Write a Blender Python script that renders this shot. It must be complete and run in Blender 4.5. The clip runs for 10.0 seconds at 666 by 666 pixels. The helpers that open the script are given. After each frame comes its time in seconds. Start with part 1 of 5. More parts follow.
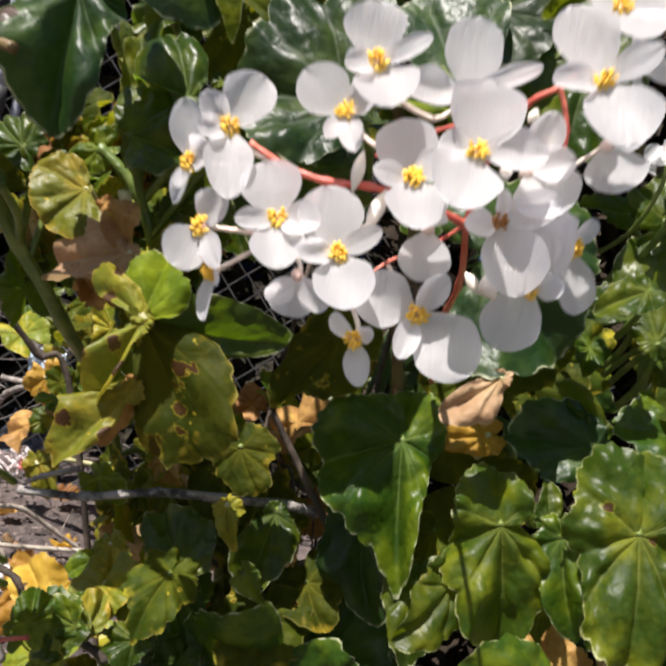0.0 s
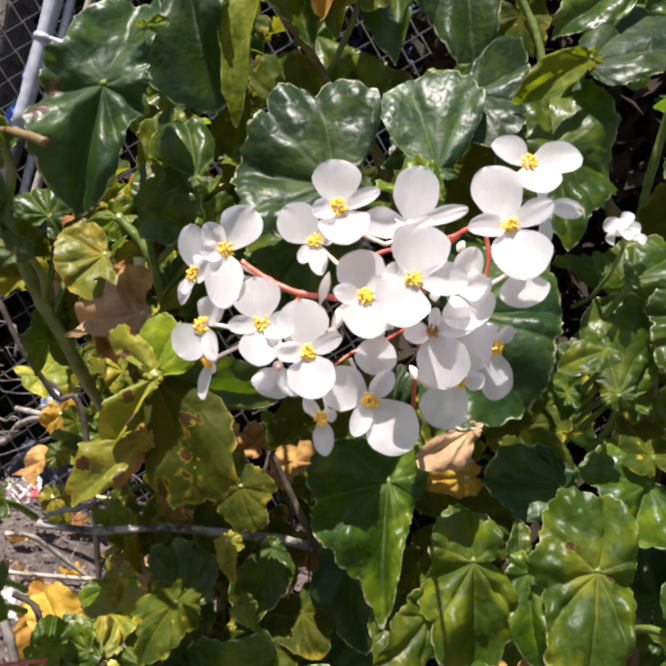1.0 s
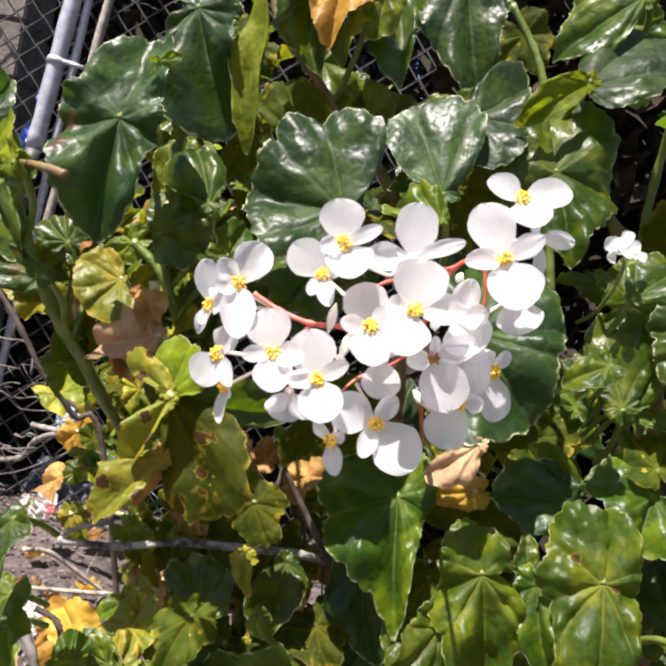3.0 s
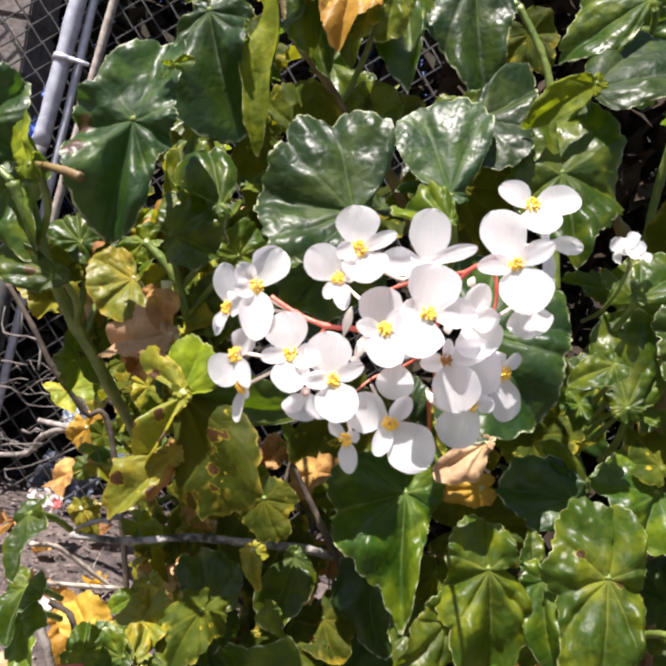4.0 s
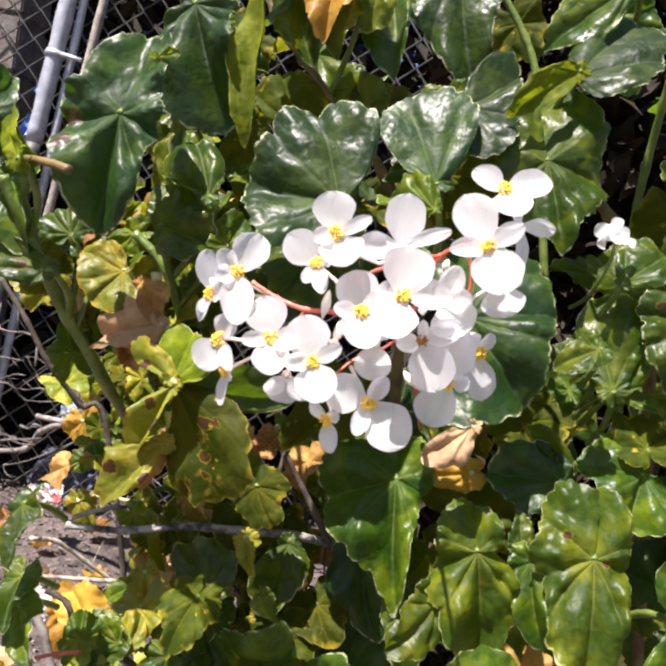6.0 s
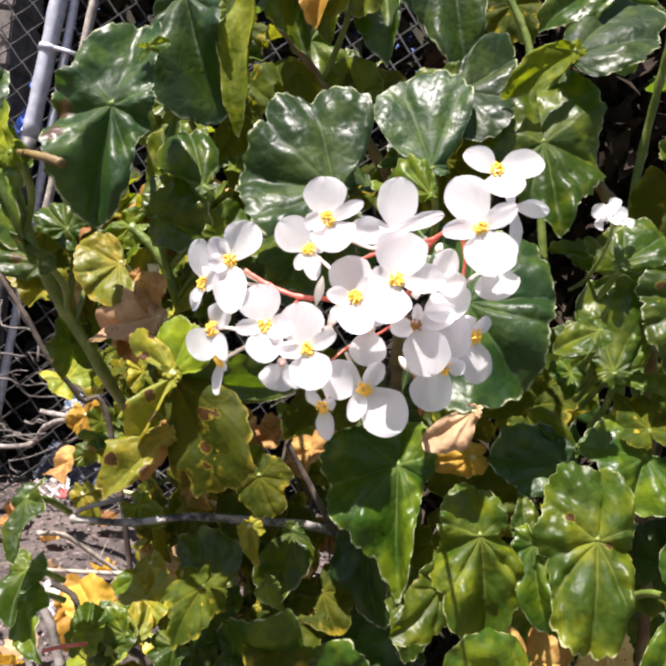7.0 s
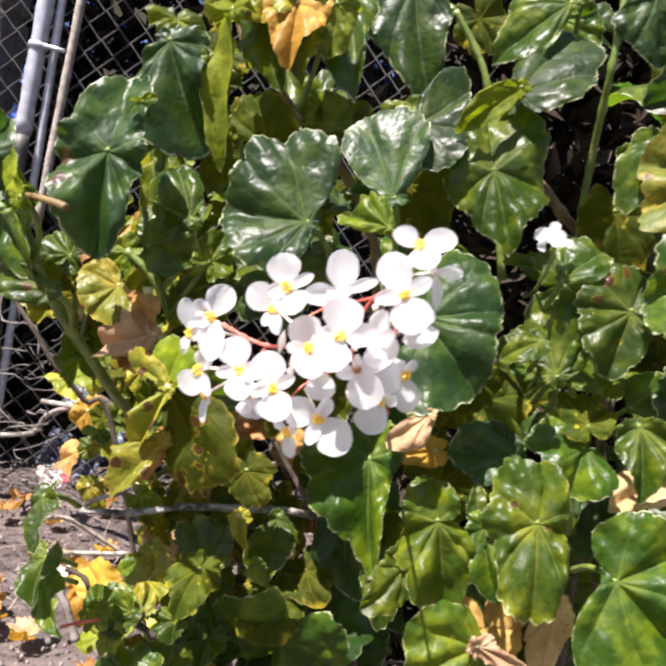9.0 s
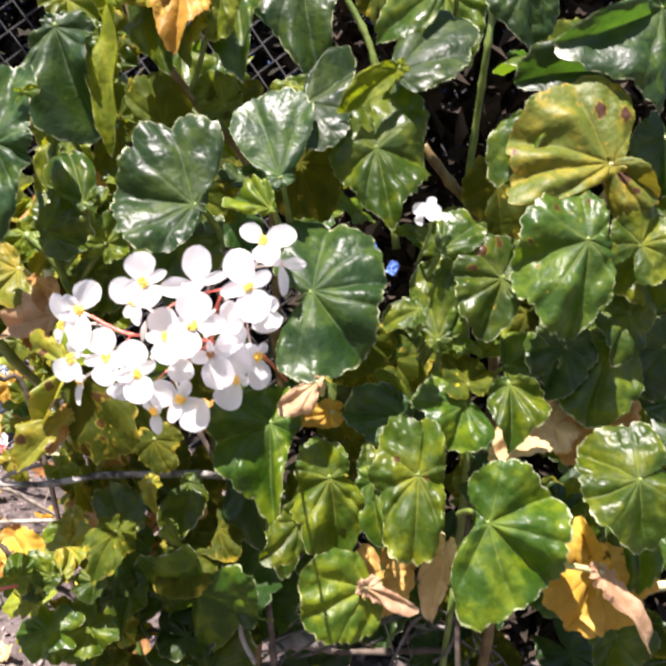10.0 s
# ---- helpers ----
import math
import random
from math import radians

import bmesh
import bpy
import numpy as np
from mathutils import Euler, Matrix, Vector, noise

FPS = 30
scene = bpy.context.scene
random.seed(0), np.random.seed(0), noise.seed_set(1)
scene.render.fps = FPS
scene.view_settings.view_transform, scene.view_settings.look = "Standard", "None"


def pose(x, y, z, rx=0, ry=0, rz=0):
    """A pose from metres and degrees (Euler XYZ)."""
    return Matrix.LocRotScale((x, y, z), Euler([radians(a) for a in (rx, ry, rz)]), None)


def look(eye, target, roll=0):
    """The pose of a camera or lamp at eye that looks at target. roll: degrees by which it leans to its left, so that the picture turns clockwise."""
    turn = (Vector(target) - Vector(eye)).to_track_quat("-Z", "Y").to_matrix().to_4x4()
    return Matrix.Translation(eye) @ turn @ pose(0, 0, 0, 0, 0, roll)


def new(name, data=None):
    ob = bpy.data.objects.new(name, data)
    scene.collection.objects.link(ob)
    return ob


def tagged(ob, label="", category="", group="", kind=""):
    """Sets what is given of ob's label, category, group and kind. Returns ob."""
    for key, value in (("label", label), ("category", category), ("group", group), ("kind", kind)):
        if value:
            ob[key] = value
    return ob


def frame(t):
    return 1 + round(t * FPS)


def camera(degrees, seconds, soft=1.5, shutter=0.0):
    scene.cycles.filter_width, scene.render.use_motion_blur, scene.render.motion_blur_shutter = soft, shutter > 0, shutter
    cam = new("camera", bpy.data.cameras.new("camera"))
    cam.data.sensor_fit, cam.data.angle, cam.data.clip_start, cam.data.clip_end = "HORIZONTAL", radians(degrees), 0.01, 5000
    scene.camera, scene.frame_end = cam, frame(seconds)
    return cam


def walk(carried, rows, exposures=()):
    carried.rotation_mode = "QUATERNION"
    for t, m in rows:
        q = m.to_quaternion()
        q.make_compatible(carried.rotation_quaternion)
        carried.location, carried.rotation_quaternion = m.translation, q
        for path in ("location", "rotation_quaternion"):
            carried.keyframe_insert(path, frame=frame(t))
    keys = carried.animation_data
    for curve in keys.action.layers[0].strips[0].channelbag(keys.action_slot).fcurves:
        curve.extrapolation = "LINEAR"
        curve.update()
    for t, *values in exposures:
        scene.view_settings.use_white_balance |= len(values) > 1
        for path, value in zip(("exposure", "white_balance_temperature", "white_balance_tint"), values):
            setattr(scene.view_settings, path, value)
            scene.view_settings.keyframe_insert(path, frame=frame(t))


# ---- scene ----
cam = camera(49.64, 10.0, soft=2.9, shutter=0.5)
# the ground lies at z = 0; the camera leans a little to its left
LEVEL = pose(0, 0, 0.84) @ pose(0, 0, 0, 0, -4.0, 0) @ pose(0, 0, -0.64)
PATH = [
    (0, (0.0164, 0.0256, 0.6137), (0.0056, 2.0199, 0.4637), 6.80),
    (0.5, (0.0156, -0.0146, 0.6327), (-0.0121, 1.9833, 0.5448), 7.43),
    (1, (0.0280, -0.0310, 0.6401), (-0.0153, 1.9669, 0.5597), 6.99),
    (1.5, (0.0293, -0.0328, 0.6388), (-0.0038, 1.9651, 0.5539), 6.88),
    (2, (0.0245, -0.0308, 0.6418), (-0.0154, 1.9674, 0.5680), 6.70),
    (2.5, (0.0277, -0.0423, 0.6464), (-0.0316, 1.9563, 0.6002), 6.55),
    (3, (0.0292, -0.0485, 0.6472), (-0.0487, 1.9493, 0.5953), 6.29),
    (4.5, (0.0223, -0.0632, 0.6505), (-0.0630, 1.9338, 0.5836), 6.38),
    (5, (0.0257, -0.0665, 0.6503), (-0.0551, 1.9310, 0.5898), 6.35),
    (5.5, (0.0302, -0.0660, 0.6472), (-0.0414, 1.9315, 0.5787), 6.13),
    (5.7, (0.0304, -0.0660, 0.6487), (-0.0399, 1.9313, 0.5716), 5.99),
    (6.8, (0.0443, -0.0617, 0.6355), (-0.0593, 1.9337, 0.5494), 4.48),
    (7, (0.0368, -0.0636, 0.6455), (-0.0478, 1.9314, 0.5330), 4.25),
    (7.5, (0.0375, -0.0679, 0.6451), (-0.0450, 1.9276, 0.5381), 4.21),
    (8, (0.0389, -0.0866, 0.6513), (-0.0210, 1.9091, 0.5346), 3.96),
    (8.5, (0.0336, -0.1069, 0.6630), (-0.0320, 1.8862, 0.5111), 3.38),
    (9, (0.0564, -0.1409, 0.6863), (-0.0090, 1.8499, 0.5068), 3.30),
    (9.5, (0.0932, -0.1717, 0.7074), (0.1170, 1.8178, 0.5044), 2.56),
    (10, (0.1115, -0.1846, 0.7113), (0.1917, 1.7914, 0.4130), 1.70),
]
walk(cam, [(t, LEVEL @ look(eye, target, roll)) for t, eye, target, roll in PATH],
     exposures=[(0, 0.96, 6500, 14), (1.0, 1.20, 6500, 15), (2.5, 1.40, 6500, 16), (5.5, 1.52, 6500, 17), (9, 1.70, 6500, 18), (10, 1.90, 6500, 20)])

# ---- light ----
SUN_EL, SUN_AZ = 63.0, 222.0        # elevation; compass bearing the light comes from (0 = +y, clockwise)
world = bpy.data.worlds.new("daylight")
scene.world = world
world.use_nodes = True
wn = world.node_tree.nodes
sky = wn.new("ShaderNodeTexSky")
sky.sky_type = 'NISHITA'
sky.sun_disc = False
sky.sun_elevation = radians(SUN_EL)
sky.sun_rotation = radians(SUN_AZ)
wn["Background"].inputs["Strength"].default_value = 0.050
world.node_tree.links.new(sky.outputs[0], wn["Background"].inputs["Color"])
sun = new("sun", bpy.data.lights.new("sun", 'SUN'))
sun.data.energy = 5.0
sun.data.angle = radians(0.5)
sun.data.color = (1.0, 0.96, 0.90)
sd = Vector((math.sin(radians(SUN_AZ)) * math.cos(radians(SUN_EL)), math.cos(radians(SUN_AZ)) * math.cos(radians(SUN_EL)), math.sin(radians(SUN_EL))))
sun.matrix_world = look(sd * 20, (0, 0, 0))


# ---- materials ----
class Nodes:
    """Short hand for building a node material."""

    def __init__(self, name):
        self.m = bpy.data.materials.new(name)
        self.m.use_nodes = True
        self.t = self.m.node_tree
        self.b = self.t.nodes["Principled BSDF"]
        self.out = self.t.nodes["Material Output"]

    def add(self, kind, **sockets):
        n = self.t.nodes.new("ShaderNode" + kind)
        for k, v in sockets.items():
            self.put(n.inputs[k.replace("_", " ")], v)
        return n

    def put(self, socket, v):
        if isinstance(v, bpy.types.NodeSocket):
            self.t.links.new(v, socket)
        elif isinstance(v, bpy.types.Node):
            self.t.links.new(v.outputs[0], socket)
        else:
            socket.default_value = v

    def math(self, op, a, b=0.0, clamp=False):
        n = self.t.nodes.new("ShaderNodeMath")
        n.operation, n.use_clamp = op, clamp
        self.put(n.inputs[0], a)
        self.put(n.inputs[1], b)
        return n.outputs[0]

    def step(self, v, lo, hi):
        """0 below lo, 1 above hi, smooth between (lo may exceed hi)."""
        n = self.t.nodes.new("ShaderNodeMapRange")
        n.interpolation_type = 'SMOOTHSTEP'
        flip = lo > hi
        self.put(n.inputs["Value"], v)
        n.inputs["From Min"].default_value, n.inputs["From Max"].default_value = (hi, lo) if flip else (lo, hi)
        n.inputs["To Min"].default_value, n.inputs["To Max"].default_value = (1, 0) if flip else (0, 1)
        return n.outputs["Result"]

    def mix(self, f, a, b, blend='MIX'):
        n = self.t.nodes.new("ShaderNodeMix")
        n.data_type, n.blend_type = 'RGBA', blend
        self.put(n.inputs["Factor"], f)
        self.put(n.inputs["A"], (*a, 1) if isinstance(a, tuple) else a)
        self.put(n.inputs["B"], (*b, 1) if isinstance(b, tuple) else b)
        return n.outputs["Result"]

    def noise(self, scale, coords, detail=3.0, rough=0.55):
        n = self.add("TexNoise", Scale=scale, Detail=detail, Roughness=rough, Vector=coords)
        return n.outputs["Fac"]

    def bump(self, height, strength, distance):
        return self.add("Bump", Strength=strength, Distance=distance, Height=height).outputs[0]

    def own(self):
        """Object coordinates shifted by the object's random number."""
        tc = self.t.nodes.new("ShaderNodeTexCoord")
        oi = self.t.nodes.new("ShaderNodeObjectInfo")
        k = self.math('MULTIPLY', oi.outputs["Random"], 37.0)
        v = self.t.nodes.new("ShaderNodeVectorMath")
        v.operation = 'ADD'
        self.put(v.inputs[0], tc.outputs["Object"])
        self.put(v.inputs[1], k)
        return v.outputs[0], oi.outputs["Random"]


def leaf_material(name, dark, light, vein, rim, thin, blotch=0.0, stain=(0.065, 0.030, 0.013), yellow=0.0, gold=(0.5, 0.36, 0.04), gloss=0.35, glow=0.36, warm=0.10, shine=0.36):
    n = Nodes(name)
    co, rnd = n.own()
    vd = n.add("Attribute")
    vd.attribute_name = "vein_distance"
    ef = n.add("Attribute")
    ef.attribute_name = "edge_fraction"
    rb = n.add("Attribute")
    rb.attribute_name = "rib_phase"
    big = n.noise(24.0, co, 2.5)
    fine = n.noise(260.0, co, 4.0, 0.65)
    base = n.mix(n.step(big, 0.42, 0.60), dark, light)
    base = n.mix(n.math('MULTIPLY', n.step(n.noise(75.0, co, 3.0), 0.40, 0.62), 0.70), base, dark)
    base = n.mix(n.math('MULTIPLY', n.step(fine, 0.40, 0.75), 0.30), base, light)
    # warmer tissue along the ribs near the joint
    rib = n.math('MULTIPLY', n.step(n.math('ADD', vd.outputs["Fac"], n.math('MULTIPLY', big, 0.004)), 0.0075, 0.001), n.step(ef.outputs["Fac"], 0.75, 0.10))
    base = n.mix(n.math('MULTIPLY', rib, warm), base, gold)
    # yellowing that creeps in from the margin
    if yellow:
        creep = n.math('ADD', n.math('MULTIPLY', ef.outputs["Fac"], 0.55), n.math('MULTIPLY', n.noise(45.0, co), 0.9))
        base = n.mix(n.step(creep, 1.25 - yellow, 1.45 - yellow), base, gold)
    hue = n.add("HueSaturation", Color=base, Hue=n.math('ADD', 0.487, n.math('MULTIPLY', rnd, 0.026)), Value=n.math('ADD', 0.78, n.math('MULTIPLY', rnd, 0.42)))
    wobble = n.math('ADD', vd.outputs["Fac"], n.math('MULTIPLY', n.math('SUBTRACT', fine, 0.5), 0.0006))
    col = n.mix(n.math('MULTIPLY', n.math('MULTIPLY', n.step(wobble, 0.0012, 0.0002), n.step(ef.outputs["Fac"], 0.9, 0.1)), 0.16), hue.outputs[0], vein)
    # faint side veins
    w = n.add("TexVoronoi", Scale=95.0, Vector=co)
    w.feature = 'DISTANCE_TO_EDGE'
    net = n.step(w.outputs["Distance"], 0.06, 0.0)
    puff = n.math('ABSOLUTE', n.math('SINE', n.math('MULTIPLY', n.math('ADD', rb.outputs["Fac"], n.math('MULTIPLY', big, 1.2)), math.pi)))
    col = n.mix(n.math('MULTIPLY', n.step(puff, 0.16, 0.0), 0.05), col, vein)
    col = n.mix(n.math('MULTIPLY', net, 0.02), col, vein)
    # pale margin; light caught on its curled edge is added to the colour
    col = n.mix(n.math('MULTIPLY', n.step(n.math('ADD', ef.outputs["Fac"], n.math('MULTIPLY', n.math('SUBTRACT', big, 0.5), 0.06)), 0.972, 0.996), n.math('MULTIPLY', n.step(n.noise(110.0, co), 0.40, 0.62), 0.85)), col, rim)
    if blotch:
        spot = n.noise(62.0, co, 2.0)
        col = n.mix(n.step(spot, 0.745 - blotch, 0.775 - blotch), col, gold)
        col = n.mix(n.step(spot, 0.775 - blotch, 0.80 - blotch), col, stain)
        dots = n.add("TexVoronoi", Scale=150.0, Vector=co)
        col = n.mix(n.math('MULTIPLY', n.step(dots.outputs["Distance"], 0.17, 0.10), n.step(n.noise(20.0, co), 0.52, 0.6)), col, stain)
    st = n.add("Attribute")
    st.attribute_name = "stain"
    ring = n.math('ADD', st.outputs["Fac"], n.math('MULTIPLY', n.math('SUBTRACT', n.noise(110.0, co), 0.5), 1.3))
    ring = n.math('MULTIPLY', ring, n.step(st.outputs["Fac"], 0.0, 0.1))
    col = n.mix(n.math('MULTIPLY', n.step(ring, 0.16, 0.26), 0.45), col, gold)
    col = n.mix(n.step(ring, 0.28, 0.36), col, (0.055, 0.020, 0.008))
    col = n.mix(n.math('MULTIPLY', n.step(ring, 0.48, 0.62), 0.7), col, stain)
    n.put(n.b.inputs["Base Color"], col)
    n.put(n.b.inputs["Roughness"], n.math('ADD', n.math('ADD', gloss - 0.05, n.math('MULTIPLY', fine, 0.14)), n.math('ADD', n.math('MULTIPLY', n.step(ef.outputs["Fac"], 0.62, 0.15), 0.24), n.math('MULTIPLY', n.step(vd.outputs["Fac"], 0.0032, 0.0006), 0.20))))
    n.b.inputs["Specular IOR Level"].default_value = shine
    relief = n.math('ADD', n.math('MULTIPLY', n.step(vd.outputs["Fac"], 0.0, 0.003), 0.22), n.math('ADD', n.math('MULTIPLY', n.noise(150.0, co, 2.0), 0.35), n.math('MULTIPLY', n.step(w.outputs["Distance"], 0.0, 0.38), 0.28)))
    relief = n.math('ADD', relief, n.math('MULTIPLY', n.noise(60.0, co, 2.0), 0.6))
    relief = n.math('ADD', relief, n.math('MULTIPLY', n.math('POWER', puff, 0.7), 0.10))
    nb = n.bump(relief, 0.7, 0.0015)
    n.put(n.b.inputs["Normal"], nb)
    through_col = n.mix(0.65, col, thin)
    tr = n.add("BsdfTranslucent", Color=through_col, Normal=nb)
    mx = n.add("MixShader", Fac=glow)
    n.put(mx.inputs[1], n.b.outputs[0])
    n.put(mx.inputs[2], tr.outputs[0])
    n.put(n.out.inputs["Surface"], mx.outputs[0])
    return n.m


V, RIM = (0.24, 0.34, 0.08), (0.58, 0.60, 0.36)
LEAF = {
    "green": leaf_material("leaf_green", (0.018, 0.046, 0.003), (0.098, 0.128, 0.005), V, RIM, (0.22, 0.38, 0.010), 0.0, yellow=0.10, gold=(0.22, 0.25, 0.012)),
    "deep": leaf_material("leaf_deep", (0.010, 0.030, 0.005), (0.041, 0.072, 0.008), (0.16, 0.24, 0.08), RIM, (0.10, 0.24, 0.014), 0.0, gloss=0.40, shine=0.45, gold=(0.10, 0.16, 0.012)),
    "lime": leaf_material("leaf_lime", (0.020, 0.052, 0.003), (0.132, 0.158, 0.005), (0.36, 0.40, 0.10), (0.5, 0.5, 0.22), (0.42, 0.52, 0.01), 0.0, yellow=0.18, gold=(0.33, 0.31, 0.014), warm=0.15, gloss=0.40, shine=0.32),
    # lighter copy of lime; light through the blade is put into its colour
    "lit_lime": leaf_material("leaf_lit_lime", (0.075, 0.115, 0.005), (0.185, 0.225, 0.008), (0.36, 0.40, 0.10), (0.5, 0.5, 0.22), (0.42, 0.52, 0.01), 0.0, yellow=0.10, gold=(0.36, 0.33, 0.02), gloss=0.58, shine=0.12),
    "olive": leaf_material("leaf_olive", (0.026, 0.046, 0.004), (0.075, 0.090, 0.007), (0.30, 0.28, 0.06), (0.36, 0.30, 0.08), (0.34, 0.34, 0.01), 0.08, yellow=0.29, gold=(0.42, 0.33, 0.03), gloss=0.6, glow=0.45, shine=0.12),
    "spotted": leaf_material("leaf_spotted", (0.020, 0.046, 0.005), (0.070, 0.102, 0.008), V, RIM, (0.20, 0.34, 0.010), 0.06, gold=(0.28, 0.24, 0.02)),
    "ochre": leaf_material("leaf_ochre", (0.065, 0.088, 0.006), (0.170, 0.145, 0.009), (0.36, 0.30, 0.07), (0.40, 0.25, 0.05), (0.36, 0.28, 0.02), 0.07, yellow=0.25, gold=(0.34, 0.215, 0.018), gloss=0.52, glow=0.25),
    "yellow": leaf_material("leaf_yellow", (0.12, 0.150, 0.008), (0.30, 0.25, 0.014), (0.5, 0.42, 0.10), (0.46, 0.30, 0.06), (0.44, 0.33, 0.03), 0.06, yellow=0.25, gold=(0.42, 0.30, 0.025), gloss=0.45, glow=0.27),
    "orange": leaf_material("leaf_orange", (0.36, 0.20, 0.02), (0.54, 0.33, 0.05), (0.42, 0.22, 0.05), (0.50, 0.30, 0.08), (0.75, 0.38, 0.02), 0.10, gloss=0.5),
    "brown": leaf_material("leaf_brown", (0.26, 0.125, 0.035), (0.50, 0.29, 0.09), (0.34, 0.2, 0.08), (0.45, 0.3, 0.14), (0.6, 0.32, 0.06), 0.08, gloss=0.6, glow=0.3),
    "tan": leaf_material("leaf_tan", (0.36, 0.22, 0.11), (0.52, 0.36, 0.20), (0.55, 0.40, 0.22), (0.6, 0.45, 0.28), (0.7, 0.5, 0.24), 0.03, gloss=0.6, glow=0.25),
}


def stem_material(name, a, b, rough, glow=0.0):
    n = Nodes(name)
    tc = n.add("TexCoord")
    co = tc.outputs["Object"]
    col = n.mix(n.step(n.noise(45.0, co, 4.0), 0.35, 0.65), a, b)
    n.put(n.b.inputs["Base Color"], col)
    n.put(n.b.inputs["Roughness"], rough)
    n.put(n.b.inputs["Normal"], n.bump(n.noise(300.0, co, 4.0), 0.4, 0.002))
    if glow:
        n.b.inputs["Subsurface Weight"].default_value = glow
        n.b.inputs["Subsurface Radius"].default_value = (0.004, 0.002, 0.001)
    return n.m


STEM_GREEN = stem_material("stem_green", (0.08, 0.13, 0.02), (0.16, 0.20, 0.045), 0.4)
STEM_PALE = stem_material("stem_pale", (0.36, 0.36, 0.16), (0.50, 0.46, 0.26), 0.4)
CANE = stem_material("cane_brown", (0.10, 0.052, 0.020), (0.17, 0.12, 0.04), 0.5)
STALK_RED = stem_material("stalk_red", (0.46, 0.075, 0.05), (0.58, 0.16, 0.10), 0.4)
PEDICEL = stem_material("pedicel", (0.62, 0.40, 0.34), (0.70, 0.62, 0.52), 0.4)
BARK = stem_material("bark", (0.032, 0.022, 0.015), (0.10, 0.075, 0.055), 0.85)
DRY_WOOD = stem_material("dry_wood", (0.12, 0.10, 0.085), (0.29, 0.255, 0.225), 0.8)
BRUSH = stem_material("dead_brush", (0.06, 0.05, 0.044), (0.16, 0.14, 0.125), 0.85)
STAKE = stem_material("old_bamboo", (0.20, 0.17, 0.14), (0.34, 0.30, 0.26), 0.8)
STRAW = stem_material("straw", (0.26, 0.215, 0.165), (0.42, 0.37, 0.30), 0.7)


def petal_material():
    n = Nodes("petal_white")
    co, rnd = n.own()
    tc = n.add("TexCoord")
    st = n.add("Mapping", Vector=tc.outputs["Object"])
    st.inputs["Scale"].default_value = (900.0, 90.0, 200.0)
    ridge = n.noise(1.0, st.outputs[0], 2.0)
    soft = n.noise(120.0, co, 2.0)
    col = n.mix(n.step(soft, 0.3, 0.7), (0.82, 0.81, 0.815), (0.86, 0.85, 0.855))
    n.put(n.b.inputs["Base Color"], col)
    n.b.inputs["Roughness"].default_value = 0.5
    n.b.inputs["Specular IOR Level"].default_value = 0.3
    nb = n.bump(n.math('ADD', n.math('MULTIPLY', ridge, 0.7), soft), 0.5, 0.0009)
    n.put(n.b.inputs["Normal"], nb)
    tr = n.add("BsdfTranslucent", Color=(0.98, 0.965, 0.97, 1), Normal=nb)
    mx = n.add("MixShader", Fac=0.64)
    n.put(mx.inputs[1], n.b.outputs[0])
    n.put(mx.inputs[2], tr.outputs[0])
    clear = n.add("BsdfTransparent")
    thin = n.add("MixShader", Fac=0.09)
    n.put(thin.inputs[1], mx.outputs[0])
    n.put(thin.inputs[2], clear.outputs[0])
    n.put(n.out.inputs["Surface"], thin.outputs[0])
    return n.m


PETAL = petal_material()
ANTHER = stem_material("anther_yellow", (0.96, 0.58, 0.05), (1.0, 0.74, 0.13), 0.5)
ANTHER_OLD = stem_material("anther_rust", (0.30, 0.12, 0.03), (0.55, 0.28, 0.06), 0.6)
BUD_PALE = stem_material("bud_pale", (0.68, 0.62, 0.50), (0.80, 0.72, 0.62), 0.45)


def metal_material(name, a, b, rough):
    n = Nodes(name)
    co = n.add("TexCoord").outputs["Object"]
    n.put(n.b.inputs["Base Color"], n.mix(n.step(n.noise(40.0, co, 5.0), 0.35, 0.7), a, b))
    n.put(n.b.inputs["Roughness"], n.math('ADD', rough - 0.1, n.math('MULTIPLY', n.noise(90.0, co), 0.2)))
    n.b.inputs["Metallic"].default_value = 0.3
    return n.m


GALV = metal_material("galvanised", (0.32, 0.33, 0.37), (0.46, 0.47, 0.52), 0.5)
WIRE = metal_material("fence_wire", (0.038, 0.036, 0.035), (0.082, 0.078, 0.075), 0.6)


def soil_material():
    n = Nodes("soil")
    co = n.add("TexCoord").outputs["Object"]
    big = n.noise(3.0, co, 4.0)
    mid = n.noise(24.0, co, 6.0, 0.7)
    fine = n.noise(150.0, co, 4.0, 0.7)
    col = n.mix(n.step(mid, 0.35, 0.68), (0.040, 0.030, 0.027), (0.15, 0.115, 0.103))
    col = n.mix(n.math('MULTIPLY', n.step(big, 0.4, 0.7), 0.5), col, (0.21, 0.164, 0.148))
    col = n.mix(n.math('MULTIPLY', n.step(fine, 0.6, 0.72), 0.5), col, (0.42, 0.37, 0.33))
    n.put(n.b.inputs["Base Color"], col)
    n.b.inputs["Roughness"].default_value = 0.95
    n.put(n.b.inputs["Normal"], n.bump(n.math('ADD', mid, n.math('MULTIPLY', fine, 0.4)), 1.0, 0.02))
    return n.m


